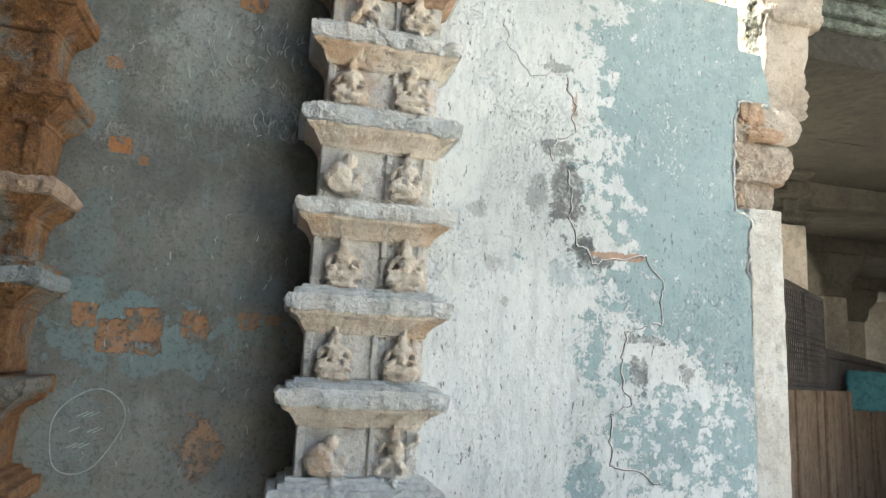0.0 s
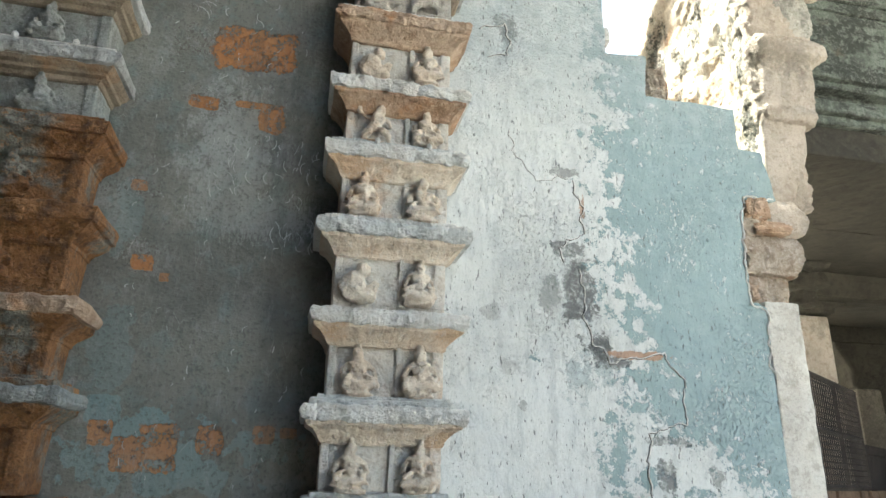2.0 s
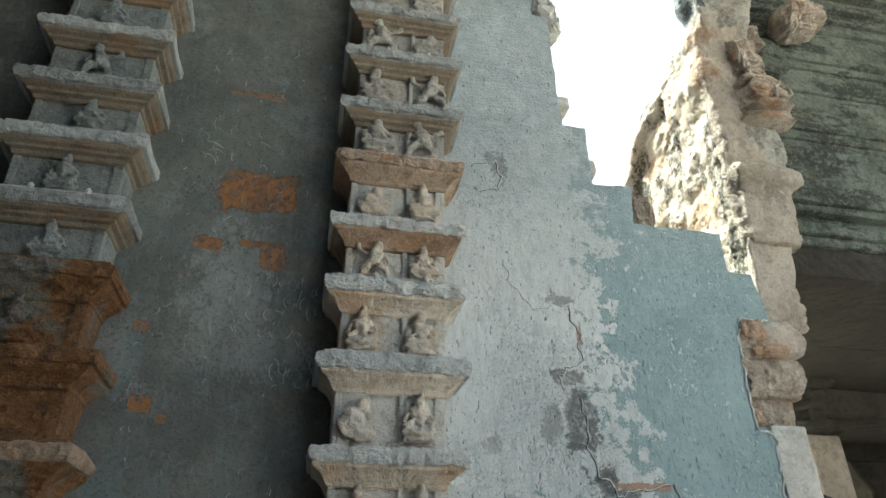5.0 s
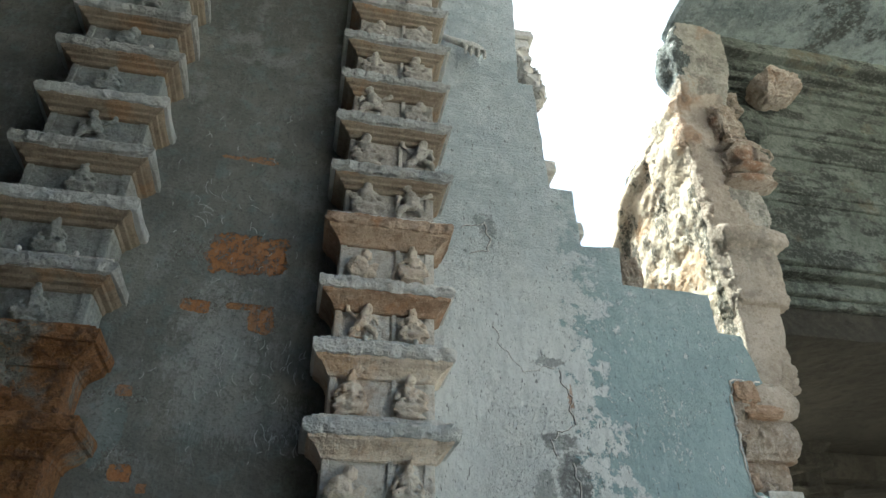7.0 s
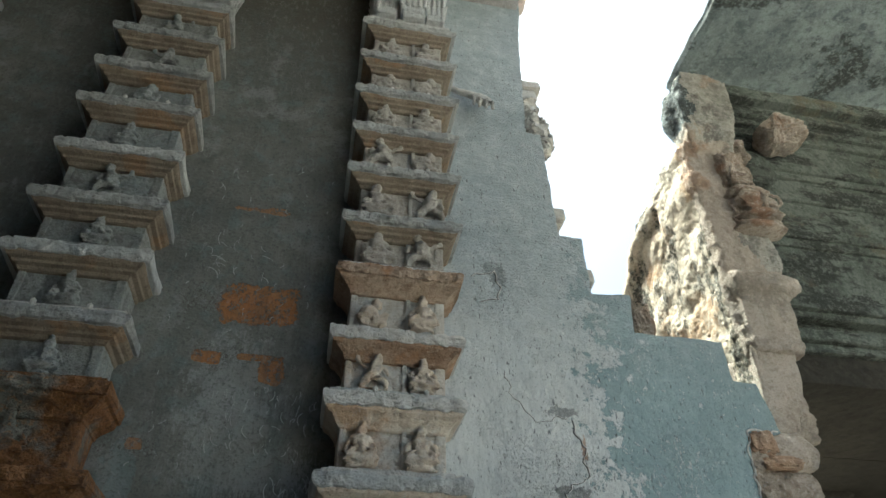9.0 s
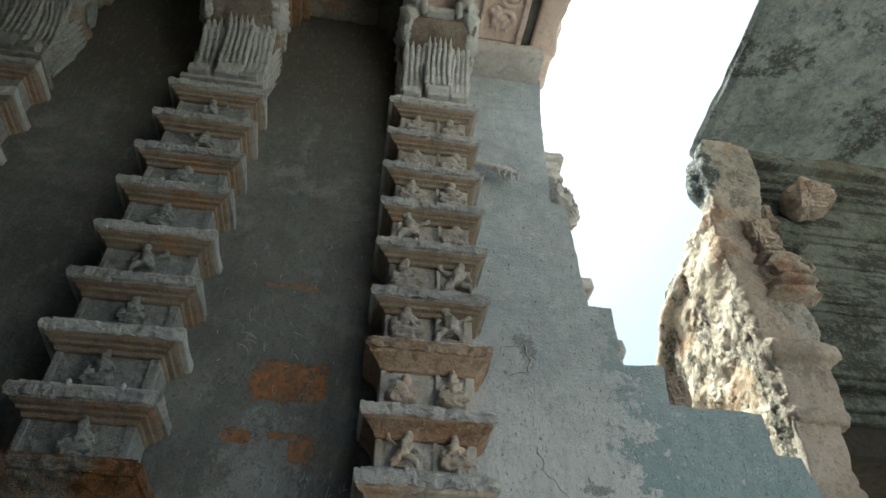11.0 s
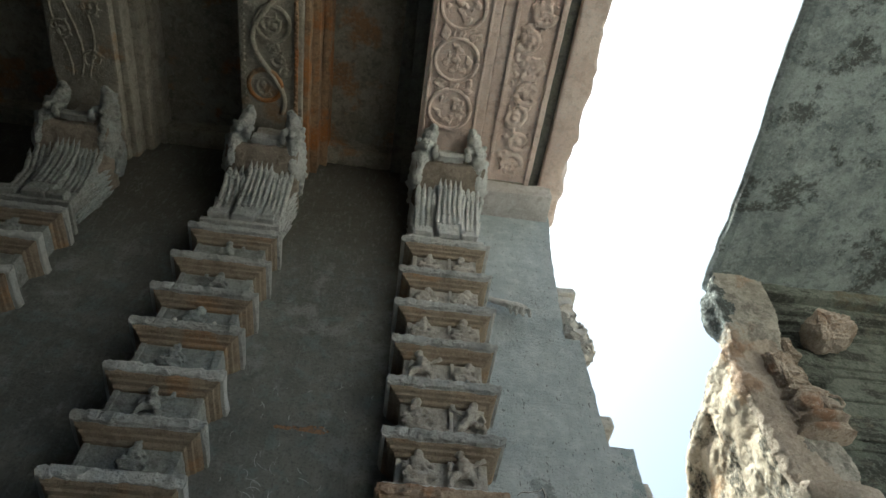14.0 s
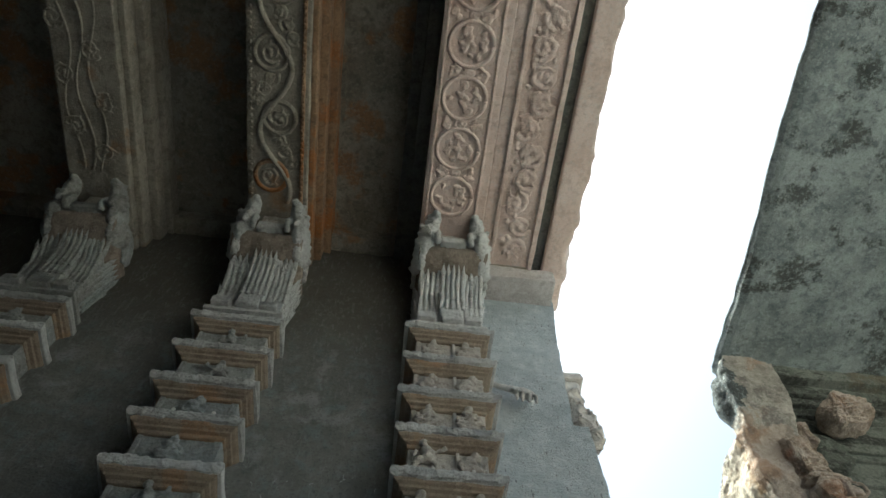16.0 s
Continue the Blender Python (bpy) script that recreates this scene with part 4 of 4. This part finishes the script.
part("lintel_body", box(bmesh.new(), 0.56, 1.03, BACK, 2.56, BEAM_Z + 0.006, CEIL_Z, 0.01, 40, 0.006, 3), M_PINK, lintel)
bm = box(bmesh.new(), 0.655, 0.685, BACK, 2.5, BEAM_Z - 0.02, BEAM_Z + 0.02, 0.008, 50, 0.008, 5)
part("bead_moulding", bm, M_PINK, lintel)
bm = box(bmesh.new(), 0.985, 1.03, BACK, 2.56, BEAM_Z - 0.03, BEAM_Z + 0.02, 0.008, 50, 0.006, 6)
part("bead_moulding", bm, M_PINK, lintel)
for i in range(20):
    y = 2.38 - 0.205 * i
    cluster = scroll(bmesh.new(), 0.835 + 0.045 * math.sin(i * 2.2), y, BEAM_Z, 0.10, 200 + i, 0.02)
    fill_blobs(cluster, 0.83, y - 0.08, BEAM_Z + 0.002, 0.11, 12, 200 + i)
    part("foliage_carving", fuse(cluster, 0.010), M_PINK, lintel, "", True)
# groove colour holds the shade between lintel and eave
part("groove", box(bmesh.new(), 1.03, 1.12, BACK, 2.62, BEAM_Z + 0.05, CEIL_Z, 0.005, 30, 0.004, 3), M_DARK, lintel, "recessed groove, darkened as recess shade")
bm = box(bmesh.new(), 1.12, 1.33, BACK, 2.95, BEAM_Z - 0.02, CEIL_Z + 0.1, 0.02, 70, 0.0, 3)
for v in bm.verts:
    if v.co.x > 1.3:
        v.co.x += 0.045 * noise.noise(v.co * 2.3) + 0.032 * noise.noise(v.co * 11)
part("eave", bm, M_PINK, lintel, "rough pale eave with a broken edge")

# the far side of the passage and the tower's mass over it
# out of view; the stepped outer end is mirrored to hold back light
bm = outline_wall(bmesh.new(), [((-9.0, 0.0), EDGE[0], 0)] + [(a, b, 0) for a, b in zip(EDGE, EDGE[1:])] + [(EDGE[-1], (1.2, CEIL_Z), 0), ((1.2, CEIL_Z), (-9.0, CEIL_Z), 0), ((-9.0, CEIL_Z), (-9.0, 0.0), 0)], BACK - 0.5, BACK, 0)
setting("wall_opposite", bm, M_GREY, "unseen grey plaster wall across the passage, its mirrored steps cutting light", "wall")
# closing wall added out of view, so no light enters from the left
bm = box(bmesh.new(), -9.4, -9.0, BACK - 0.5, WALL + 0.6, 0, CEIL_Z)
setting("wall_end_blocker", bm, M_GREY, "added unseen grey wall that closes the passage's end to light", "wall")

# ---- carved outer face of the tower, seen past the wall's edge ----
tower = thing("tower_face", "sunlit carved stone mouldings on the outer face of the gate tower", "facade")
part("tower_body", box(bmesh.new(), -2.0, 1.14, WALL + 0.61, 6.0, 0, 5.6), M_PIER, tower)
for (x0, x1, z0, z1, y0) in ((1.0, 1.40, 5.62, 5.72, 2.95), (1.0, 1.36, 5.5, 5.62, 2.97), (1.0, 1.33, 5.3, 5.5, 3.0), (1.0, 1.43, 4.32, 4.42, 2.95), (1.0, 1.38, 4.2, 4.32, 2.98), (1.0, 1.55, 3.84, 3.94, 2.95), (1.0, 1.5, 3.6, 3.84, 3.0), (1.0, 1.22, 4.42, 5.3, 3.05)):
    part("tower_moulding", box(bmesh.new(), x0, x1, y0, y0 + 1.6, z0, z1, 0.02, 12, 0.012, z0), M_PALE, tower)
for k, (x, z, r) in enumerate(((1.27, 5.42, 0.09), (1.33, 5.22, 0.10), (1.36, 5.05, 0.09), (1.26, 4.98, 0.08), (1.30, 5.33, 0.06))):
    bm = blob(bmesh.new(), (x, 3.03, z), (r, r * 0.9, r * 1.1), (0, 20 * k, 0), 4)
    roughen(bm, 0.05, k * 4.0, 0.06)
    part("tower_carving", bm, M_PALE, tower, "", True)

# the small carved arm that sticks out of the wall high up
bm = bmesh.new()
tube(bm, [(0.55, 2.80, 5.28), (0.62, 2.77, 5.235), (0.69, 2.75, 5.18), (0.75, 2.73, 5.14), (0.82, 2.72, 5.105), (0.90, 2.73, 5.07)], 0.024, 8, lambda u: 0.8 + 0.5 * u)
for k in range(4):
    x = 0.77 + 0.042 * k
    tube(bm, [(x, 2.72, 5.11 - 0.01 * k), (x + 0.014, 2.685, 5.06 - 0.012 * k), (x + 0.008, 2.68, 4.975 - 0.006 * k)], 0.018, 6, lambda u: 1.15 - 0.6 * u)
blob(bm, (0.85, 2.72, 5.09), (0.075, 0.036, 0.036), (0, 22, 0))
roughen(bm, 0.007, 3, 0.03)
tagged(new("carved_claw", put_mesh("carved_claw", bm, M_CAP, True)), "small carved stone claw on the wall beside the pilaster", "carving")

# ---- the hall across the gap: end pier, entablature and roof slab ----
pier = thing("end_pier", "sun-bleached granite end pier with a broken moulded capital", "pier")


def loft(sections, seed, rough, grid=8, up=5, fine=0.5):
    """A block whose plan changes with height: rows of (z, x0, x1, y0, y1), broken up by two scales of wear."""
    bm = bmesh.new()
    rows = []
    zs = [q[0] for q in sections]
    count = (len(sections) - 1) * up
    for k in range(count + 1):
        z = zs[0] + (zs[-1] - zs[0]) * k / count
        x0, x1, y0, y1 = (np.interp(z, zs, [q[c] for q in sections]) for c in (1, 2, 3, 4))
        line = [(x0, y1 + (y0 - y1) * i / grid) for i in range(grid)] + [(x0 + (x1 - x0) * i / grid, y0) for i in range(grid)] + [(x1, y0 + (y1 - y0) * i / grid) for i in range(grid)] + [(x1 + (x0 - x1) * i / grid, y1) for i in range(grid)]
        rows.append([bm.verts.new((x, y, z)) for x, y in line])
    n = 4 * grid
    for a, b in zip(rows, rows[1:]):
        for i in range(n):
            bm.faces.new((a[i], a[(i + 1) % n], b[(i + 1) % n], b[i]))
    bm.faces.new(rows[0])
    bm.faces.new(rows[-1])
    roughen(bm, rough, seed, 0.22)
    roughen(bm, rough * fine, seed + 9, 0.06)
    return bm


def rock(centre, radii, seed, rough=0.12, sub=5, square=0.62):
    """A worn lump between a ball and a block."""
    bm = blob(bmesh.new(), (0, 0, 0), (1, 1, 1), sub=sub)
    for v in bm.verts:
        p = v.co.copy()
        q = Vector([math.copysign(abs(c) ** square, c) for c in p])
        q *= 1 + rough * (noise.noise(p * 1.6 + Vector((seed, 0, 0))) * 1.4 - abs(noise.noise(p * 4 + Vector((0, seed, 0)))) * 1.1 - abs(noise.noise(p * 10)) * 0.6 + noise.noise(p * 23) * 0.2)
        v.co = Vector((q.x * radii[0] + centre[0], q.y * radii[1] + centre[1], q.z * radii[2] + centre[2]))
    return bm


part("pier_shaft", box(bmesh.new(), 2.185, 2.375, WALL + 0.003, 3.3, 0, 2.36, 0.012, 40, 0.006, 2), M_PALE, pier)


def layer(z0, z1, right, front, bulge, drop=0.0):
    """Rows of one moulding course: a rounded nose, its lower edge tilted by drop."""
    out = []
    for i in range(13):
        u = -1 + i / 6
        o = bulge * (1 - abs(u) ** 2.4) ** 0.6
        out.append((z0 + (z1 - z0) * i / 12, 2.12 + 0.02 * math.sin(4 * u + z0 * 9), right + o + drop * u, front - o - drop * u, 3.3))
    return out


for k, rows in enumerate((layer(2.33, 2.53, 2.375, 2.885, 0.018, 0.006), layer(2.50, 2.735, 2.405, 2.865, 0.055, 0.006), layer(2.71, 2.95, 2.45, 2.86, 0.06, -0.02))):
    part("broken_moulding", loft(rows, 3.0 + 4.7 * k, 0.024, 26, 2, 0.45), M_PIER if k == 2 else M_BROKEN, pier, "broken beige stone roll moulding")
part("moulding_step", box(bmesh.new(), 2.14, 2.43, 2.84, 3.2, 2.505, 2.535, 0.008, 16, 0.012, 8), M_BROKEN, pier)
part("moulding_break", rock((2.21, 2.82, 2.84), (0.07, 0.05, 0.07), 4.0, 0.25, 4), M_RUST, pier, "rusty broken stone face")
part("moulding_break", rock((2.29, 2.82, 2.74), (0.12, 0.05, 0.035), 14.0, 0.25, 4), M_RUST, pier, "rusty broken stone face")
part("moulding_break", rock((2.15, 2.86, 2.40), (0.035, 0.05, 0.045), 6.0, 0.2, 4), M_RUST, pier, "rusty broken stone face")
part("pier_upper", loft([(2.90, 2.30, 2.48, 2.86, 3.2), (3.05, 2.33, 2.54, 2.85, 3.2), (3.2, 2.35, 2.60, 2.84, 3.2), (3.36, 2.36, 2.62, 2.84, 3.2), (3.44, 2.36, 2.64, 2.83, 3.2)], 4.0, 0.012, 16, 6), M_PIER, pier, "", True)


def pier_head():
    """The broken corbelled head, its front courses and sunlit flank worn into one mass."""
    bm = bmesh.new()
    masses = ((((3.40, 2.37, 2.70, 2.80, 3.3), (3.46, 2.36, 2.71, 2.79, 3.3), (3.5, 2.37, 2.70, 2.81, 3.3), (3.82, 2.385, 2.715, 2.81, 3.3)), 0.006),
              (((3.78, 2.38, 2.74, 2.81, 3.2), (3.82, 2.365, 2.79, 2.765, 3.2), (3.90, 2.365, 2.79, 2.765, 3.2), (3.94, 2.37, 2.76, 2.80, 3.2)), 0.008),
              (((3.90, 2.37, 2.74, 2.84, 3.3), (4.1, 2.36, 2.78, 2.81, 3.3), (4.3, 2.35, 2.78, 2.82, 3.3), (4.7, 2.33, 2.80, 2.83, 3.3), (5.1, 2.34, 2.80, 2.82, 3.3)), 0.02),
              (((5.02, 2.40, 2.72, 2.80, 2.96), (5.14, 2.38, 2.76, 2.77, 2.96), (5.3, 2.38, 2.80, 2.75, 2.97), (5.55, 2.40, 2.84, 2.74, 2.95), (5.82, 2.46, 2.86, 2.72, 2.95)), 0.02),
              (((2.9, 2.355, 2.6, 2.86, 4.1), (3.6, 2.355, 2.62, 2.86, 4.1), (4.4, 2.36, 2.62, 2.86, 4.08), (4.64, 2.36, 2.62, 2.86, 4.03), (4.86, 2.38, 2.62, 2.88, 3.90), (4.99, 2.36, 2.62, 2.86, 3.72), (5.08, 2.36, 2.62, 2.85, 3.30), (5.12, 2.38, 2.62, 2.85, 3.0)), 0.022))
    for k, (rows, rough) in enumerate(masses):
        tmp = bpy.data.meshes.new("tmp")
        one = loft(rows, 4.0 + 3 * k, rough, 20, 8, 0.3)
        bmesh.ops.recalc_face_normals(one, faces=one.faces)
        one.to_mesh(tmp)
        one.free()
        bm.from_mesh(tmp)
        bpy.data.meshes.remove(tmp)
    for pts, r in ((((2.46, 2.98, 4.99), (2.42, 3.30, 4.97), (2.39, 3.65, 4.82), (2.37, 3.95, 4.55), (2.36, 4.02, 4.2)), 0.10), (((2.36, 3.98, 4.35), (2.34, 3.80, 4.0), (2.33, 3.62, 3.7), (2.36, 3.5, 3.4)), 0.075)):
        tube(bm, pts, r, 14, lambda u: 0.9 + 0.2 * math.sin(u * 5))
    blob(bm, (2.455, 2.91, 5.48), (0.10, 0.12, 0.25), sub=3)
    bmesh.ops.recalc_face_normals(bm, faces=bm.faces)
    out = fuse(bm, 0.016)
    for v in out.verts:
        v.co += noise.noise_vector(v.co * 4) * 0.022 + noise.noise_vector(v.co * 11) * 0.007
    return out


head = part("pier_head", pier_head(), M_PIER, pier, "corbelled head, its flank coloured lighter for sunlight and stained with black lichen", True)
head.data.materials.append(M_FLANK)
head.data.materials.append(M_STAINED)
head.data.materials.append(M_SLAB)
# faces turned to the sun take the lighter copy, sunlight as colour
for f in head.data.polygons:
    if f.normal.x < -0.5 and f.center.y > 2.9 or f.normal.y > 0.5:
        f.material_index = 1
    # right part of the front in the darker granite, standing for shade
    elif f.center.z > 4.0 and f.center.x > 2.60 + 0.25 * noise.noise(f.center * 4):
        f.material_index = 2
    if f.center.z > 5.12 + 0.12 * noise.noise(f.center * 6):
        f.material_index = 3 if f.center.x < 2.45 + 0.1 * noise.noise(f.center * 9) and f.center.z > 5.25 else 2
mask = part("bracket_mask", rock((2.69, 2.89, 4.46), (0.17, 0.15, 0.18), 8.0, 0.12, 5, 0.8), M_BROKEN, pier, "weathered carved mask bracket")
for k, (c, r, q) in enumerate((((2.64, 2.75, 4.50), (0.085, 0.07, 0.075), 1.0), ((2.80, 2.77, 4.50), (0.062, 0.06, 0.065), 1.0), ((2.68, 2.80, 4.30), (0.185, 0.10, 0.03), 0.7), ((2.69, 2.74, 4.37), (0.15, 0.08, 0.02), 0.7), ((2.68, 2.78, 4.60), (0.16, 0.08, 0.025), 0.7), ((2.725, 2.73, 4.485), (0.016, 0.05, 0.09), 0.8))):
    part("mask_feature", rock(c, r, k * 3.0, 0.12, 4, q), M_BROKEN, mask, "", True)
for x, r in ((2.64, 0.07), (2.80, 0.052)):
    bm = bmesh.new()
    tube(bm, [(x + r * math.cos(a), 2.715, 4.50 + r * math.sin(a)) for a in np.linspace(0, 6.28, 22)], 0.012, 8)
    roughen(bm, 0.014, 4 + x, 0.04)
    part("mask_ring", bm, M_BROKEN, mask, "", True)
part("bracket_carving", rock((2.66, 2.84, 4.82), (0.12, 0.12, 0.17), 12.0, 0.25), M_BROKEN, pier, "worn brown carving under a bracket")
part("bracket_neck", rock((2.93, 2.94, 5.02), (0.16, 0.10, 0.17), 21.0, 0.12), M_ENTAB, pier)
part("bracket_carving", rock((2.79, 2.86, 5.06), (0.06, 0.09, 0.11), 17.0, 0.3), M_BROKEN, pier, "worn brown carving under a bracket")
part("bracket_stone", rock((3.14, 2.76, 5.25), (0.17, 0.17, 0.13), 5.0, 0.16, 5, 0.75), M_BROKEN, pier, "reddish projecting bracket stone")

bm = rock((1.735, 2.92, 3.53), (0.075, 0.10, 0.12), 2.0, 0.18, 4)
tagged(new("broken_block", put_mesh("broken_block", bm, M_BROKEN)), "broken brown stone block set in the wall's ragged edge", "stone", "", "structure")

hall = thing("hall_entablature", "tall lichen-stained granite entablature of a pillared hall", "entablature")
COURSES = ((3.27, 3.46, 2.90), (3.46, 3.52, 2.87), (3.52, 3.60, 2.84), (3.60, 3.70, 2.94), (3.70, 3.75, 2.87), (3.75, 3.84, 2.84), (3.84, 3.90, 2.91), (3.90, 4.34, 2.96), (4.34, 4.42, 2.945), (4.42, 4.50, 2.93), (4.50, 4.78, 2.96), (4.78, 4.86, 2.94), (4.86, 5.0, 2.95),
           (5.0, 5.06, 2.925), (5.06, 5.14, 2.90), (5.14, 5.42, 2.95), (5.42, 5.5, 2.915), (5.5, 5.58, 2.88), (5.58, 5.68, 2.84), (5.68, 5.84, 2.76))
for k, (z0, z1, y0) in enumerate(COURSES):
    # lowest course in the shade colour, which darkens its underside
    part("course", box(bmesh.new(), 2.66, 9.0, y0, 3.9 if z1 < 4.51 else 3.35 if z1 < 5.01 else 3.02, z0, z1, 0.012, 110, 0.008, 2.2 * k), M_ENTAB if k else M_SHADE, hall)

bm = bmesh.new()
box(bm, 2.43, 6.0, -1.2, 2.95, 5.80, 6.15, 0.07, 60, 0.0)
for v in bm.verts:
    if v.co.x < 2.6:
        v.co.x += 0.02 - (2.9 - v.co.y) * 0.06
        if v.co.z > 5.9:
            v.co.x += 0.3
    v.co += noise.noise_vector(v.co * 1.7) * 0.03 + noise.noise_vector(v.co * 7) * 0.012
setting("roof_slab", bm, M_SLAB, "weathered dark grey stone roof slab over the hall's front", "roof")
# the dark of the hall's inside is painted on its ceiling slabs
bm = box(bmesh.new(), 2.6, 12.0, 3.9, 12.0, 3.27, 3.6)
setting("ceiling_hall", bm, M_SHADE, "granite ceiling slabs of the hall, coloured near black for the shade indoors", "ceiling")


def hall_column(x, y, w, z1, label, high=0.5, material=M_COLUMN):
    root = thing("hall_column", label, "column", (x, y, 0), "columns of the hall")
    part("shaft", box(bmesh.new(), -w, w, -w, w, 0, z1 - high, 0.03, 8, 0.006, x), material, root)
    # bracket darker than its shaft: the shade below the beam as colour
    part("bracket", loft([(z1 - high, -w * 1.05, w * 1.05, -w, w), (z1 - high * 0.84, -w * 1.25, w * 1.25, -w * 1.2, w * 1.2), (z1 - high * 0.6, -w * 1.3, w * 1.3, -w * 1.2, w * 1.2), (z1 - high * 0.36, -w * 1.9, w * 1.9, -w * 1.3, w * 1.3), (z1 + 0.02, -w * 2.3, w * 2.3, -w * 1.3, w * 1.3)], x, 0.015), M_SHADE, root, "", True)
    return root


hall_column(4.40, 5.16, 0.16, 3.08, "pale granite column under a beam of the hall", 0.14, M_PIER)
# the two farther columns get the dimmed granite, as shade
hall_column(6.33, 6.68, 0.17, 3.06, "granite column of the hall, shade put into its dark colour")
hall_column(8.93, 9.0, 0.2, 3.06, "far granite column of the hall, shade put into its dark colour")
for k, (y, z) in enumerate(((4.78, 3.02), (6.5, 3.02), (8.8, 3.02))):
    # beams also carry the indoor shade as colour
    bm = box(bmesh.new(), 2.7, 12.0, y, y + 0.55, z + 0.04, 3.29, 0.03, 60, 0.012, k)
    setting("hall_beam", bm, M_SHADE, "granite beam under the hall's ceiling slabs, its shade in the colour", "beam")
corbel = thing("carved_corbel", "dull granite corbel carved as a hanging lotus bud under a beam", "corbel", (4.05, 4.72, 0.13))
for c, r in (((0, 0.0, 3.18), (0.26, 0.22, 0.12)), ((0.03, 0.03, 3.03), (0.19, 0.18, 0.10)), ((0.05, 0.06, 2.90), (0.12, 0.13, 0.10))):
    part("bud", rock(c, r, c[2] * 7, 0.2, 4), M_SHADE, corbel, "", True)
# dark floor added to lessen the light thrown up from the ground
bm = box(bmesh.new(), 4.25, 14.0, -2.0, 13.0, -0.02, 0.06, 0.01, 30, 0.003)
setting("floor_hall_absorber", bm, M_COLUMN, "added dark floor slabs that cut the light bounced into the hall", "floor")

# iron grille over a boarded fence
fence = thing("grille_fence", "brown boarded fence with a black iron grille on top", "fence")
A, B = Vector((3.39, 4.0, 0)), Vector((4.49, 4.8, 0))
along = (B - A).normalized()


def bar(a, b, r, name="bar"):
    part(name, tube(bmesh.new(), [a, b], r, 4), M_IRON, fence)


for i in range(25):
    p = A.lerp(B, i / 24)
    bar(p + Vector((0, 0, 1.50)), p + Vector((0, 0, 2.24)), 0.022 if i in (0, 12, 24) else 0.007)
for i in range(19):
    z = 1.50 + 0.74 * i / 18
    bar(A + Vector((0, 0, z)), B + Vector((0, 0, z)), 0.022 if i in (0, 9, 18) else 0.006)
for i in range(40):
    p = A + along * (0.17 * i - 0.3)
    m = box(bmesh.new(), -0.083, 0.083, -0.012, 0.012, 0.0, 1.48, 0.006, 4, 0.003, i)
    ob = part("board", m, M_WOOD, fence)
    ob.location = p + Vector((-along.y, along.x, 0)) * (0.014 * (i % 2) + 0.006 * math.sin(i * 2.3))
    ob.rotation_euler = (0, 0, math.atan2(along.y, along.x))
turn = math.atan2(along.y, along.x)
bench = thing("dark_bench", "dark stained bench standing behind the boarded fence", "bench", tuple(A + along * 3.9 + Vector((-along.y, along.x, 0)) * 0.35))
bench.rotation_euler = (0, 0, turn)
part("bench_top", box(bmesh.new(), -2.2, 2.4, -0.28, 0.3, 1.78, 1.86, 0.02, 12, 0.004), M_IRON, bench)
part("bench_body", box(bmesh.new(), -2.15, 2.35, -0.25, 0.27, 0, 1.78, 0.01, 12, 0.004), M_IRON, bench)
c = A + along * 2.9
bm = box(bmesh.new(), -0.24, 0.24, -0.02, 0.02, 1.30, 1.68, 0.015, 14, 0.02, 2)
cloth = tagged(new("cloth", put_mesh("cloth", bm, M_CLOTH, True)), "teal chequered cloth hung over the boarded fence", "cloth")
cloth.location, cloth.rotation_euler = A + along * 2.75 - Vector((-along.y, along.x, 0)) * 0.16, (0, 0, radians(-25))

# walls added round the rest of the hall to keep light out
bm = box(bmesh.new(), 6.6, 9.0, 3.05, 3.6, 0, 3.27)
setting("wall_hall_front_blocker", bm, M_SHADE, "added unseen dark wall that keeps light out of the hall's front", "wall")
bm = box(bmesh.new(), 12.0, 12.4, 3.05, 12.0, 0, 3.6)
setting("wall_hall_side_blocker", bm, M_SHADE, "added dark side wall that keeps light out of the hall", "wall")
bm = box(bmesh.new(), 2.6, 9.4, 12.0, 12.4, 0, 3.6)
setting("wall_hall_back_blocker", bm, M_SHADE, "added dark back wall that keeps light out of the hall", "wall")

# ---- ground ----
bm = bmesh.new()
bmesh.ops.create_grid(bm, x_segments=2, y_segments=2, size=400)
setting("ground", bm, M_GROUND, "dusty pale stone paving", "ground")
